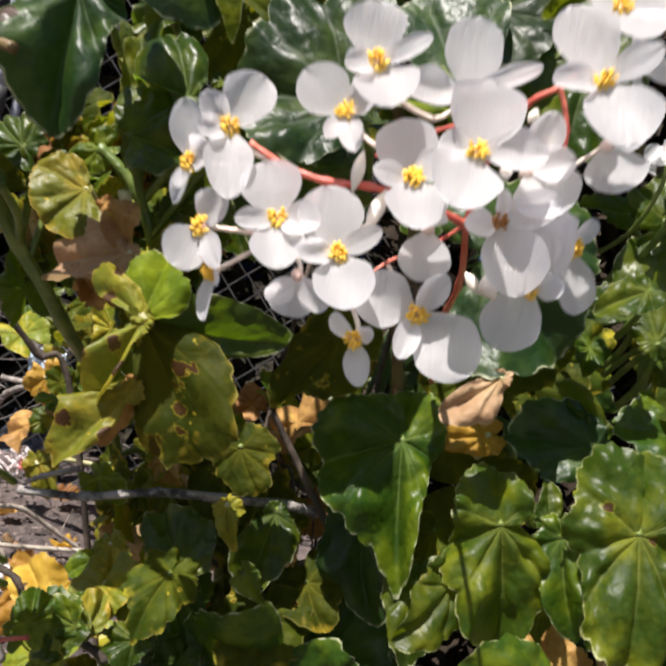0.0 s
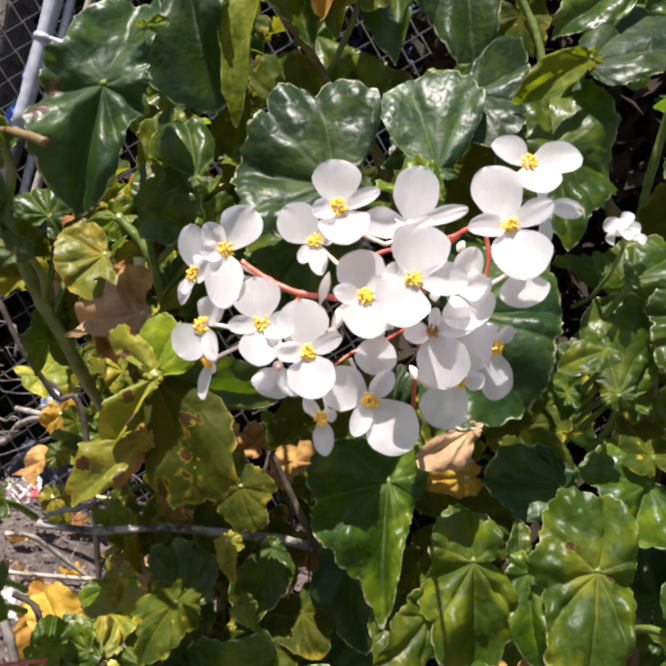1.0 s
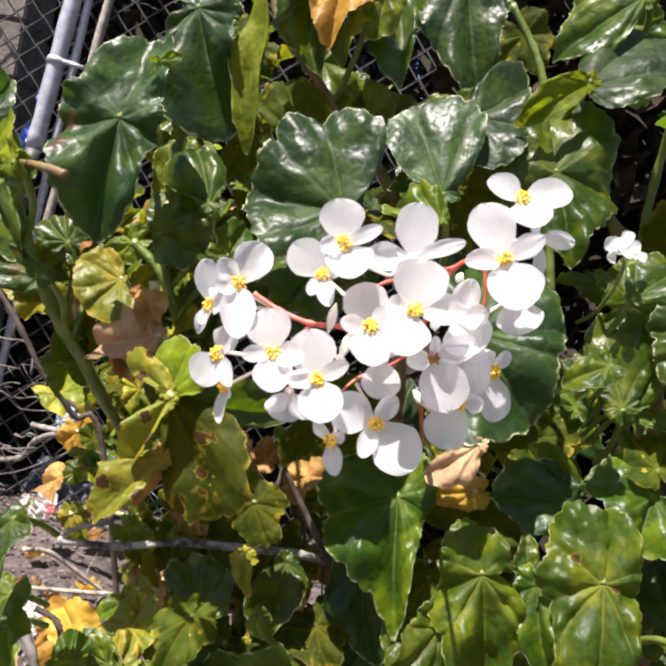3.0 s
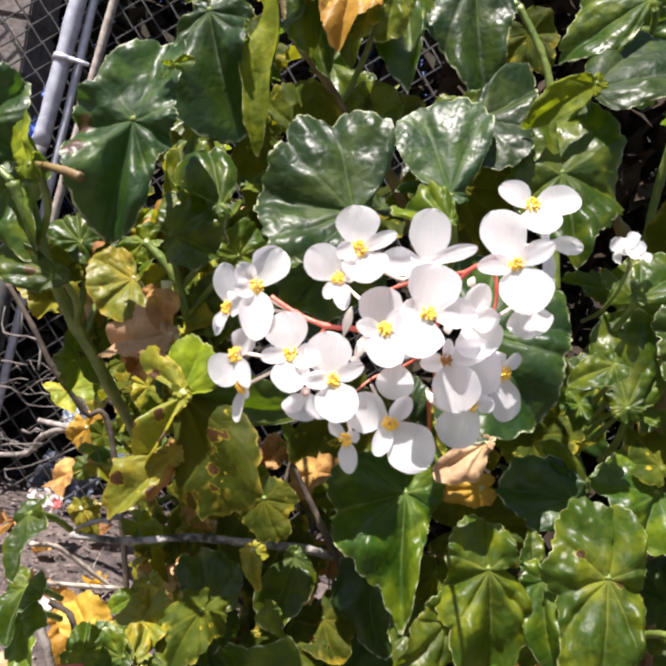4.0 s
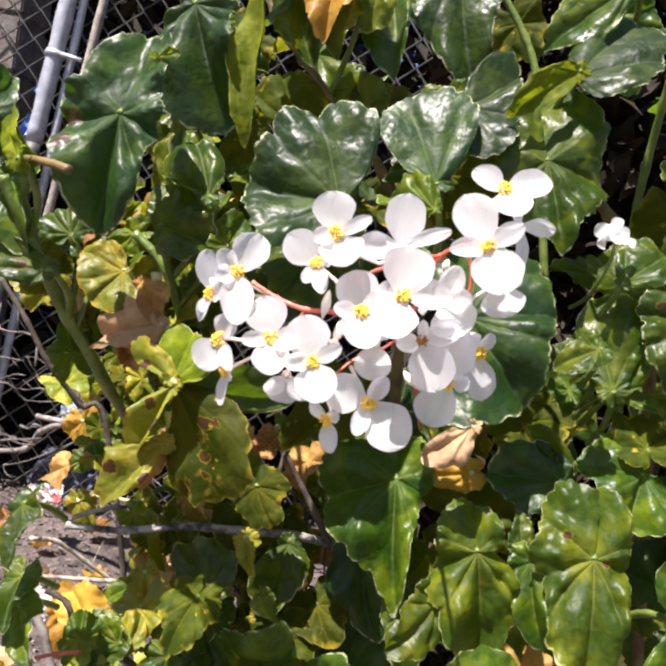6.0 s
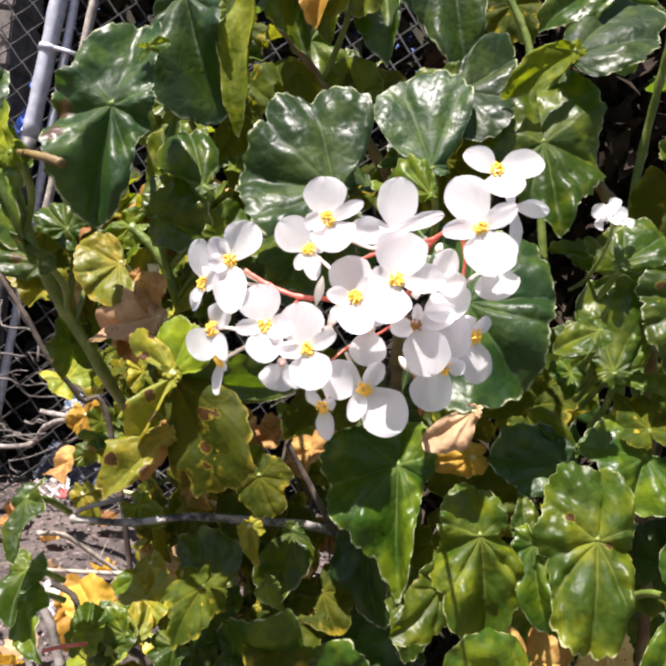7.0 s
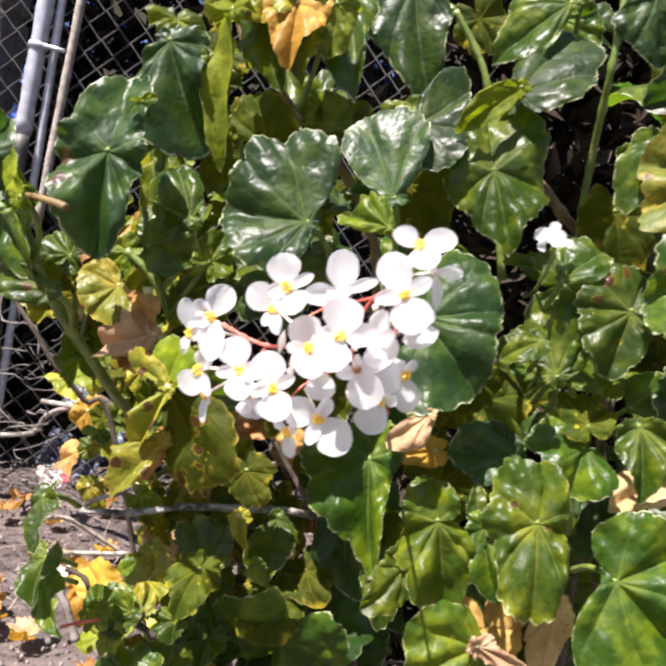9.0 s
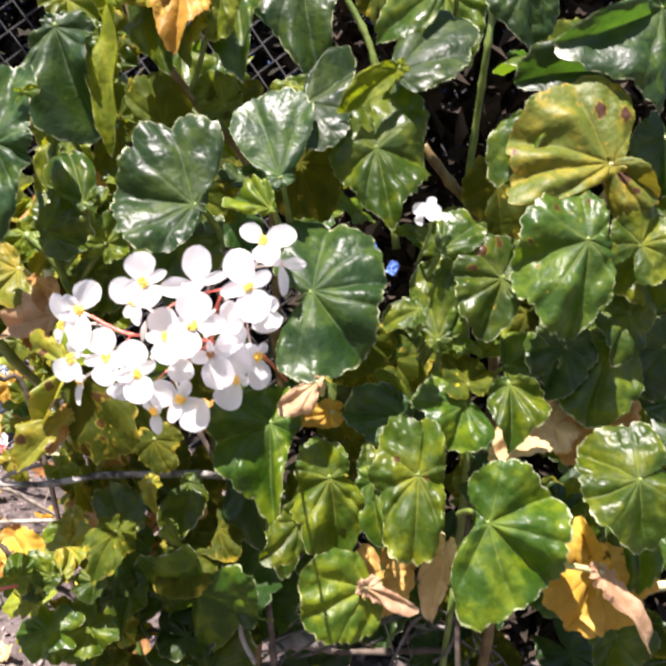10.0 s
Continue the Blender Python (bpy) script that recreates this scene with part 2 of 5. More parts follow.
def plain_material(name, a, b, scale, rough, relief=0.3, glow=None):
    n = Nodes(name)
    co = n.add("TexCoord").outputs["Object"]
    f = n.noise(scale, co, 6.0, 0.65)
    n.put(n.b.inputs["Base Color"], n.mix(n.step(f, 0.35, 0.66), a, b))
    n.b.inputs["Roughness"].default_value = rough
    n.put(n.b.inputs["Normal"], n.bump(f, relief, 0.01))
    if glow:
        tr = n.add("BsdfTranslucent", Color=(*glow, 1))
        mx = n.add("MixShader", Fac=0.3)
        n.put(mx.inputs[1], n.b.outputs[0])
        n.put(mx.inputs[2], tr.outputs[0])
        n.put(n.out.inputs["Surface"], mx.outputs[0])
    return n.m


SOIL = soil_material()
TWIG = plain_material("twig_bark", (0.026, 0.019, 0.015), (0.34, 0.31, 0.28), 55.0, 0.85, 0.8)
CONCRETE = plain_material("concrete_block", (0.095, 0.080, 0.073), (0.18, 0.155, 0.14), 30.0, 0.9, 0.6)
# the shade behind the fence is put into this low leaf colour
HEDGE = plain_material("shaded_hedge_leaf", (0.020, 0.018, 0.013), (0.045, 0.040, 0.028), 5.0, 0.95, 0.1)
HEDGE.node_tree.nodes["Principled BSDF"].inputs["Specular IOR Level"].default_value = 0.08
# leaf colour kept this dark to stand for shade in the bush's gaps
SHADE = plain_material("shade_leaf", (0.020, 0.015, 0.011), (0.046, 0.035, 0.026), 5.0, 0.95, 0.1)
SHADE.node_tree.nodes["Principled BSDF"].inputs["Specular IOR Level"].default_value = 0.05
# bank colour lowered so that the backdrop looks shaded
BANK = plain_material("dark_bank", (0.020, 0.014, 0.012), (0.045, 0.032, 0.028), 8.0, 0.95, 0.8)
TARP = plain_material("blue_tarp", (0.09, 0.17, 0.50), (0.16, 0.27, 0.62), 12.0, 0.5, 0.3)
RAG = plain_material("pale_rag", (0.34, 0.42, 0.50), (0.52, 0.58, 0.64), 20.0, 0.8, 0.5)
PAPER = plain_material("paper_scrap", (0.62, 0.55, 0.52), (0.74, 0.68, 0.66), 40.0, 0.8, 0.3)
RED = plain_material("red_wrapper", (0.62, 0.10, 0.10), (0.75, 0.30, 0.28), 40.0, 0.45, 0.2)
PEBBLE = plain_material("pebble", (0.12, 0.092, 0.083), (0.26, 0.205, 0.185), 60.0, 0.9, 0.4)


# ---- shape helpers ----
def mesh_of(name, bm, material, smooth=True):
    me = bpy.data.meshes.new(name)
    bm.to_mesh(me)
    bm.free()
    me.materials.append(material)
    if smooth:
        me.polygons.foreach_set("use_smooth", [True] * len(me.polygons))
    return me


def part(name, bm, material, parent, label="", smooth=True):
    ob = new(name, mesh_of(name, bm, material, smooth))
    ob.parent = parent
    if label:
        tagged(ob, label)
    return ob


def spline(points, per=6):
    """Points along a smooth curve through the given ones."""
    p = [Vector(q) for q in points]
    if len(p) == 2:
        return [p[0].lerp(p[1], i / per) for i in range(per + 1)]
    out = []
    for i in range(len(p) - 1):
        a, b, c, d = p[max(i - 1, 0)], p[i], p[i + 1], p[min(i + 2, len(p) - 1)]
        for j in range(per):
            u = j / per
            out.append(0.5 * ((2 * b) + (c - a) * u + (2 * a - 5 * b + 4 * c - d) * u * u + (3 * b - a - 3 * c + d) * u ** 3))
    out.append(p[-1])
    return out


def tube(bm, points, r0, r1, sides=8, knots=0.0, per=6):
    """A tapered tube along a smooth curve; knots swells it at the given points (nodes of a stem)."""
    path = spline(points, per)
    rings, ref = [], Vector((0.3, 0.5, 0.8)).normalized()
    for i, c in enumerate(path):
        u = i / (len(path) - 1)
        d = (path[min(i + 1, len(path) - 1)] - path[max(i - 1, 0)]).normalized()
        a = d.cross(ref).normalized()
        b = d.cross(a)
        r = (r0 + (r1 - r0) * u) * (1 + (knots if i % per == 0 else 0.0)) * (1 + 0.06 * math.sin(i * 2.3))
        rings.append([bm.verts.new(c + (a * math.cos(k * 2 * math.pi / sides) + b * math.sin(k * 2 * math.pi / sides)) * r) for k in range(sides)])
    for x, y in zip(rings, rings[1:]):
        for k in range(sides):
            bm.faces.new((x[k], x[(k + 1) % sides], y[(k + 1) % sides], y[k]))
    bm.faces.new(rings[0][::-1])
    bm.faces.new(rings[-1])
    return bm


FRONT = Vector((0, -1, 0.22)).normalized()


OUTLINE = (-162, -136, -110, -86, -63, -41, -20, 20, 41, 63, 86, 110, 136, 162)


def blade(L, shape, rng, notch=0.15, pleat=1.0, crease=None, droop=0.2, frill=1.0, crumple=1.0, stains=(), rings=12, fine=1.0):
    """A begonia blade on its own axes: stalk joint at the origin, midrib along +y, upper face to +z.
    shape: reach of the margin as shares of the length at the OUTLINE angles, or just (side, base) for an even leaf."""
    if len(shape) == 2:
        w, b = shape
        half = [b, 0.4 * w + 0.6 * b, 0.85 * w + 0.15 * b] + [1 / math.hypot(math.cos(radians(a)), math.sin(radians(a)) / w) for a in OUTLINE[10:6:-1]]
        shape = tuple(v * rng.uniform(0.86, 1.10) for v in half + half[::-1])
        pleat *= 1.1
    shape = tuple(math.log(v) for v in shape)
    notch_log = math.log(notch)
    knots = [(-190, notch_log)] + list(zip(OUTLINE[:7], shape[:7])) + [(0, 0.0)] + list(zip(OUTLINE[7:], shape[7:])) + [(190, notch_log)]

    def reach(deg):
        i = max(k for k in range(len(knots) - 1) if knots[k][0] <= deg or k == 0)
        (a0, r0), (a1, r1) = knots[i], knots[i + 1]
        ap, rp = knots[i - 1] if i else (2 * a0 - a1, r1)
        an, rn = knots[i + 2] if i + 2 < len(knots) else (2 * a1 - a0, r0)
        u = (deg - a0) / (a1 - a0)
        m0 = (r1 - rp) / (a1 - ap) * (a1 - a0)
        m1 = (rn - r0) / (an - a0) * (a1 - a0)
        v = (2 * u ** 3 - 3 * u * u + 1) * r0 + (u ** 3 - 2 * u * u + u) * m0 + (3 * u * u - 2 * u ** 3) * r1 + (u ** 3 - u * u) * m1
        return math.exp(min(v, max(r0, r1) + 0.08))

    veins = [s * (a + rng.uniform(-7, 7)) for s, a in ((-1, 122), (-1, 72), (-1, 33), (0, 0), (1, 33), (1, 72), (1, 122))]
    span = 178.0 if notch < 0.45 else 184.0         # a closed base overlaps itself
    marks = [-span] + veins + [span]
    cols = []                                  # (angle, angular distance to the nearest vein, place within its sector, sector)
    for k, (a0, a1) in enumerate(zip(marks, marks[1:])):
        n = max(3, round((a1 - a0) * fine / 2.2))
        for i in range(n):
            a = a0 + (a1 - a0) * i / n
            cols.append((a, min(abs(a - v) for v in veins), i / n, k))
    cols.append((span, span - veins[-1], 1.0, len(marks) - 2))
    ph = [rng.uniform(0, 6.28) for _ in range(10)]
    swell = [0.13 * pleat * rng.uniform(0.4, 1.5) for _ in marks]
    swell[0], swell[-2] = swell[0] * 0.6, swell[-2] * 0.6
    lift = [pleat * (0.13 * rng.uniform(-1.0, 1.0) + (0.11 if i % 2 else -0.11) * rng.uniform(0.5, 1.4)) for i in range(len(marks))]        # how far each vein stands out of the plane
    bend = rng.uniform(-0.12, 0.22) if crease is None else crease
    teeth = 260.0 * L + 14
    verts, faces, vdist, efrac, stain, rib = [(0.0, 0.0, 0.0)], [], [0.0], [0.0], [0.0], [0.0]
    for i, (deg, near, sec, k) in enumerate(cols):
        t0 = radians(deg)
        scallop = (abs(math.sin(t0 * teeth * 0.5 + ph[0] + 0.9 * math.sin(t0 * 3 + ph[6]))) - 0.6) * (0.6 + 0.8 * abs(math.sin(t0 * 2.5 + ph[9])))
        R = L * reach(deg) * (1 + frill ** 0.5 * (0.036 * scallop + 0.026 * math.sin(t0 * 7 + ph[1]) + 0.018 * math.sin(t0 * 12 + ph[5]) + rng.uniform(-0.014, 0.014)))
        R *= 1 - 0.035 * math.exp(-(near / 4.0) ** 2) * (0 if abs(deg) < 12 else 1) * pleat
        hump = math.sin(math.pi * sec)
        soft = 0.65 * sec + 0.35 * sec * sec * (3 - 2 * sec)
        for j in range(1, rings + 1):
            u = (j / rings) ** 0.85
            r = R * u
            th = t0 + 0.13 * math.sin(t0 * 2 + ph[2]) * u * u * (1 - abs(deg) / 200)
            x, y = r * math.sin(th), r * math.cos(th)
            z = r * (swell[k] * hump * (1.2 - 0.45 * u) + lift[k] * (1 - soft) + lift[k + 1] * soft)
            z += bend * abs(x) * min(1.0, 0.35 + r / L) - droop * r * r / L * 0.55
            z += L * u * u * (0.035 * math.sin(t0 * 2 + ph[4]) + 0.028 * math.sin(t0 * 3 + ph[2]))
            z += frill * L * u ** 5 * (0.016 * math.sin(t0 * 9 + ph[3]) + 0.010 * math.sin(t0 * 17 + ph[8]))
            z -= 0.042 * L * max(0.0, (u - 0.88) / 0.12) ** 1.3 * (0.55 + 0.45 * math.sin(t0 * 4 + ph[9]))
            p, q = x / L, y / L
            z += crumple * L * min(1.0, 1.6 * u) * (0.085 * noise.noise(Vector((p * 2.3, q * 2.3, ph[7]))) + 0.062 * noise.noise(Vector((p * 5.1, q * 5.1, ph[7] + 3))) + 0.026 * noise.noise(Vector((p * 11, q * 11, ph[7] + 6))))
            if span > 180:
                z += 0.08 * r * math.copysign(max(0.0, (abs(deg) - 150) / 34), deg)
            verts.append((x, y, z))
            stain.append(max([0.0] + [1 - math.hypot(x / L - sx, y / L - sy) / sr for sx, sy, sr in stains]))
            vdist.append(radians(near) * r)
            efrac.append(u)
            rib.append(6.5 * r / L - near / 17.0)
    for i in range(len(cols) - 1):
        a, c = 1 + i * rings, 1 + (i + 1) * rings
        faces.append((0, a, c))
        for j in range(rings - 1):
            faces.append((a + j, a + j + 1, c + j + 1, c + j))
    me = bpy.data.meshes.new("leaf")
    me.from_pydata(verts, [], [f[::-1] for f in faces])
    me.polygons.foreach_set("use_smooth", [True] * len(me.polygons))
    me.attributes.new("vein_distance", 'FLOAT', 'POINT').data.foreach_set("value", vdist)
    me.attributes.new("edge_fraction", 'FLOAT', 'POINT').data.foreach_set("value", efrac)
    me.attributes.new("rib_phase", 'FLOAT', 'POINT').data.foreach_set("value", rib)
    me.attributes.new("stain", 'FLOAT', 'POINT').data.foreach_set("value", stain)
    return me


LABEL = {
    "green": "glossy mid-green begonia leaf with scalloped pale rim", "deep": "dark blue-green glossy begonia leaf",
    "lime": "yellow-green sunlit begonia leaf with pale rim", "lit_lime": "thin begonia leaf, the light through it put into its lime colour", "olive": "olive begonia leaf yellowing at the margin",
    "spotted": "green begonia leaf with brown spots", "yellow": "yellowed begonia leaf with brown flecks",
    "ochre": "ochre-green yellowing begonia leaf with brown edge flecks", "orange": "orange-yellow dying begonia leaf", "brown": "brown withered begonia leaf", "tan": "pale tan dry curled begonia leaf",
}
CANES = {}


def frame_of(at, tip, roll):
    y = (Vector(tip) - Vector(at))
    L = y.length
    y.normalize()
    z = (FRONT - y * FRONT.dot(y)).normalized()
    z = Matrix.Rotation(radians(roll), 3, y) @ z
    x = y.cross(z)
    m = Matrix((x, y, z)).transposed().to_4x4()
    m.translation = at
    return m, L


def leaf(plant, at, tip, roll, shape, hue, petiole=True, **look_of):
    """One leaf of a plant: joint, tip, turn about the midrib, outline (see blade) and kind."""
    rng = random.Random(int(abs(at[0] * 7919 + at[1] * 3571 + at[2] * 1237) * 1000))
    m, L = frame_of(at, tip, roll)
    me = blade(L, shape, rng, **look_of)
    me.materials.append(LEAF[hue])
    ob = new("leaf", me)
    ob.parent = plant
    ob.matrix_world = m
    tagged(ob, LABEL[hue])
    if petiole:
        pts = CANES[plant.name]
        a = Vector(at)
        goal = min(pts, key=lambda q: (q - a - Vector((0, 0.06, -0.05))).length)
        back = m.to_3x3() @ Vector((0, -0.25 * L, -0.35 * L))
        mid = a + back * 0.8
        if (goal - a).length > 0.10:
            goal = a + back + Vector((0, 0.05, -0.03))
        bm = bmesh.new()
        tube(bm, [a, a + back * 0.35, mid.lerp(goal, 0.35), goal], 0.0021 + 0.008 * L, 0.0026 + 0.010 * L, 6)
        bm.transform(m.inverted())
        part("petiole", bm, STEM_PALE if hue in ("yellow", "ochre", "tan", "orange") else STEM_GREEN, ob)
    return ob


def petal_mesh(L, W, cup, rng, curl=0.0):
    bm = bmesh.new()
    nu, nv = 12, 8
    grid = []
    p, c = rng.uniform(0, 6.28), 0.52
    for i in range(nu + 1):
        u = math.sin(0.5 * math.pi * i / nu)
        hw = W * 0.5 * (math.sqrt(max(0.0, 1 - ((u - c) / (1 - c)) ** 2)) if u > c else max(0.10, math.sin(0.5 * math.pi * u / c)) ** 0.75)
        hw = max(hw, W * 0.015)
        row = []
        for j in range(nv + 1):
            k = 2 * j / nv - 1
            x = hw * k * (1 + 0.035 * math.sin(u * 7 + p) + 0.02 * math.sin(u * 15 + 2 * p))
            z = cup * (x * x) / W * 2.2 + curl * L * u * u + 0.014 * L * math.sin(u * 6 + k * 2 + p) + 0.014 * L * math.sin(k * 7 + p) * u
            row.append(bm.verts.new((x, L * (u + u * (1 - u ** 6) * (0.03 * math.sin(k * 4 + p) + 0.015 * math.sin(k * 9 + 2 * p))), z)))
        grid.append(row)
    for i in range(nu):
        for j in range(nv):
            bm.faces.new((grid[i][j], grid[i][j + 1], grid[i + 1][j + 1], grid[i + 1][j]))
    return bm


def stamens(bm, r, n, rng):
    for i in range(n):
        a, e = rng.uniform(0, 6.28), math.acos(rng.uniform(0.25, 1.0))
        d = Vector((math.cos(a) * math.sin(e), math.sin(a) * math.sin(e), math.cos(e)))
        l = r * rng.uniform(0.7, 1.1)
        q = d.to_track_quat('Z', 'Y').to_matrix().to_4x4()
        q.translation = d * l
        bmesh.ops.create_icosphere(bm, subdivisions=1, radius=1.0, matrix=q @ Matrix.Diagonal((r * 0.17, r * 0.17, r * 0.30, 1)))
        tube(bm, [(0, 0, 0), d * l], r * 0.05, r * 0.05, 3, per=1)
    return bm


flower_count = [0]


def flower(cluster, at, yaw, pitch, petals, knot, eye=3.2, anther=None):
    """A flower: centre, the way it faces (degrees), petals as (turn clockwise from up, length, width in mm, forward tilt), and where its stalk joins."""
    flower_count[0] += 1
    rng = random.Random(flower_count[0] * 13)
    face = pose(*at) @ pose(0, 0, 0, 90 + pitch, 0, yaw)       # own z towards the viewer's side
    bm = bmesh.new()
    a = Vector(at)
    back = (face.to_3x3() @ Vector((0, 0, -1)))
    tube(bm, [a, a + back * 0.007, a.lerp(Vector(knot), 0.55) + back * 0.006, knot], 0.0009, 0.0008, 6)
    bmesh.ops.create_icosphere(bm, subdivisions=2, radius=0.0022, matrix=Matrix.Translation(a + back * 0.001))
    bm.transform(face.inverted())
    fl = part("flower", bm, PEDICEL, cluster, "white four-petalled flower with golden stamens")
    fl.matrix_world = face
    for k, (turn, L, W, tilt) in enumerate(petals):
        m = pose(0, 0, 0, 0, 0, -turn) @ pose(0, 0.0006, 0.0004 * (k - 1), tilt, 0, rng.uniform(-3, 3))
        bm = petal_mesh(L / 1000, W / 1000, rng.uniform(0.15, 0.5), rng, rng.uniform(-0.02, 0.10))
        bm.transform(m)
        part("petal", bm, PETAL, fl)
    if eye:
        part("stamen_tuft", stamens(bmesh.new(), eye / 1000, 38, rng), anther or ANTHER, fl, "golden yellow stamens")
    return fl


# ---- ground, fence and what lies behind ----
def ground():
    bm = bmesh.new()
    xs = [-400, -60, -15, -6, -3] + [-2 + 0.04 * i for i in range(88)] + [2, 4, 8, 20, 60, 400]
    ys = [-400, -60, -12, -4, -1.5, -0.5] + [0.2 + 0.04 * i for i in range(63)] + [3.2, 4, 6, 10, 25, 80, 400]
    rows = []
    for y in ys:
        row = []
        for x in xs:
            near = 1.0 if abs(x) < 2.2 and 0 < y < 3 else 0.0
            z = near * (0.03 * noise.noise(Vector((x * 4, y * 4, 0))) + 0.016 * noise.noise(Vector((x * 13, y * 13, 3))) + 0.008 * noise.noise(Vector((x * 31, y * 31, 5))))
            row.append(bm.verts.new((x, y, z)))
        rows.append(row)
    for a, b in zip(rows, rows[1:]):
        for i in range(len(xs) - 1):
            bm.faces.new((a[i], a[i + 1], b[i + 1], b[i]))
    return tagged(new("ground", mesh_of("ground", bm, SOIL)), "dry grey-brown crumbly soil with litter", "soil", kind="structure")


ground()
FENCE_Y = 2.15


def chain_link():
    """Zigzag wires hooked into each other, one part for each wire."""
    top = tagged(new("chain_link_fence"), "galvanised chain-link fence behind the begonias", "fence", kind="structure")
    top.location = (0, FENCE_Y, 0.08)
    bpy.context.view_layer.update()
    pitch, height, r = 0.045, 1.95, 0.0034
    bm = bmesh.new()
    pts = [Vector((pitch * (i % 2), 0.0025 if i % 2 else -0.0025, i * pitch)) for i in range(int(height / pitch))]
    ring = [[bm.verts.new(c + Vector((math.cos(k * 1.5708) * r * 1.3, math.sin(k * 1.5708) * r, 0))) for k in range(4)] for c in pts]
    for a, b in zip(ring, ring[1:]):
        for k in range(4):
            bm.faces.new((a[k], a[(k + 1) % 4], b[(k + 1) % 4], b[k]))
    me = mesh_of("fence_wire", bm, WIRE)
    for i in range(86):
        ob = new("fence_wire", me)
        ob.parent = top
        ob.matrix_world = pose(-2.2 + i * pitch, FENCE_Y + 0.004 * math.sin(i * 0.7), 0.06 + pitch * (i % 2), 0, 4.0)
    return top


chain_link()


def post(name, a, b, r, label, collar_at=None, material=None):
    bm = bmesh.new()
    d = Vector(b) - Vector(a)
    tube(bm, [a, Vector(a) + d * 0.33, Vector(a) + d * 0.66, b], r, r, 20)
    ob = tagged(new(name, mesh_of(name, bm, material or GALV)), label, name.split("_")[-1])
    if collar_at is not None:
        c = Vector(a) + d * collar_at
        u = d.normalized()
        bm = bmesh.new()
        tube(bm, [c - u * 0.010, c + u * 0.010], r * 1.18, r * 1.18, 20, per=2)
        part("collar", bm, GALV, ob, "steel band clamp")
        bm = bmesh.new()
        tube(bm, [c + Vector((r, -r * 0.6, 0)), c + Vector((r * 3.6, -r * 0.6, -0.01))], r * 0.28, r * 0.28, 8, per=2)
        part("clamp_arm", bm, GALV, ob)
    return ob


def shrubs(name, material, count, xs, ys, zs, size, gap, label, seed):
    """Many small dull leaves, with chinks between them."""
    rng = random.Random(seed)
    verts, faces = [], []
    for i in range(count):
        x, y, z = rng.uniform(*xs), rng.uniform(*ys), rng.uniform(*zs)
        if noise.noise(Vector((x * 1.9, y, z * 1.9))) < gap:
            continue
        a = rng.uniform(*size)
        q = Euler((rng.uniform(-1.2, 1.2), rng.uniform(-0.6, 0.6), rng.uniform(0, 6.28))).to_matrix()
        k = len(verts)
        for u, v, w in ((0, -1, 0), (0.5, -0.1, 0.12), (0, 1, -0.1), (-0.5, -0.1, 0.12)):
            verts.append(Vector((x, y, z)) + q @ Vector((u * a, v * a, w * a)))
        faces.append((k, k + 1, k + 2, k + 3))
    me = bpy.data.meshes.new(name)
    me.from_pydata(verts, [], faces)
    me.materials.append(material)
    return tagged(new(name, me), label, "hedge", kind="stuff")


shrubs("shrub_hedge", HEDGE, 38000, (-3.4, 3.6), (2.5, 3.6), (0, 2.9), (0.03, 0.075), -0.62, "small-leaved shrubs behind the chain-link fence, shade put into their dark colour", 5)
# added layer that fills the gaps with shade by its colour
shrubs("shade_foliage", SHADE, 14000, (0.10, 1.5), (1.25, 1.7), (0, 1.75), (0.02, 0.05), -0.9, "small foliage added behind the begonias, shade put into its dark colour", 6)


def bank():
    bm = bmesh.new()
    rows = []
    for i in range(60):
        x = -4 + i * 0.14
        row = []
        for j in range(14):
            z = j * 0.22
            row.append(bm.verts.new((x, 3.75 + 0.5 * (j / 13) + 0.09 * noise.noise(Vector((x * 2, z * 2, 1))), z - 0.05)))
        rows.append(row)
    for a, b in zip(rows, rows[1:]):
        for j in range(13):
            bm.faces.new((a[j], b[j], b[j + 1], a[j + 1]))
    return tagged(new("earth_bank", mesh_of("earth_bank", bm, BANK)), "earth bank with the shade put into its dark colour", "bank", kind="structure")


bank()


# ---- builders for the planting ----
def block_pier(x, y, z):
    """A pier of concrete blocks; x is its near corner, z the joint nearest the top of the view."""
    top = tagged(new("block_pier"), "rough grey-tan concrete block pier behind the fence", "pier")
    top.location = (x - 0.2, y, 0)
    bpy.context.view_layer.update()
    h = 0.19
    zs = [z - h * k for k in range(-3, 9)]
    for i, zb in enumerate(zs):
        for k, (x0, x1) in enumerate(((x - 0.40, x - 0.004), (x - 0.80, x - 0.408))):
            bm = bmesh.new()
            bmesh.ops.create_cube(bm, size=1.0, matrix=pose((x0 + x1) / 2, y + 0.1, max(zb, 0) + h / 2) @ Matrix.Diagonal((x1 - x0, 0.2, h - 0.012, 1)))
            bmesh.ops.bevel(bm, geom=bm.edges[:], offset=0.006, segments=2, affect='EDGES')
            bm.transform(pose(-(x - 0.2), -y, 0))
            if zb > -h * 0.5:
                part("block", bm, CONCRETE, top, smooth=False)
            else:
                bm.free()
    bm = bmesh.new()
    bmesh.ops.create_cube(bm, size=1.0, matrix=pose(-0.2, 0.1, 1.1) @ Matrix.Diagonal((0.78, 0.17, 2.2, 1)))
    part("mortar", bm, CONCRETE, top, smooth=False)
    return top


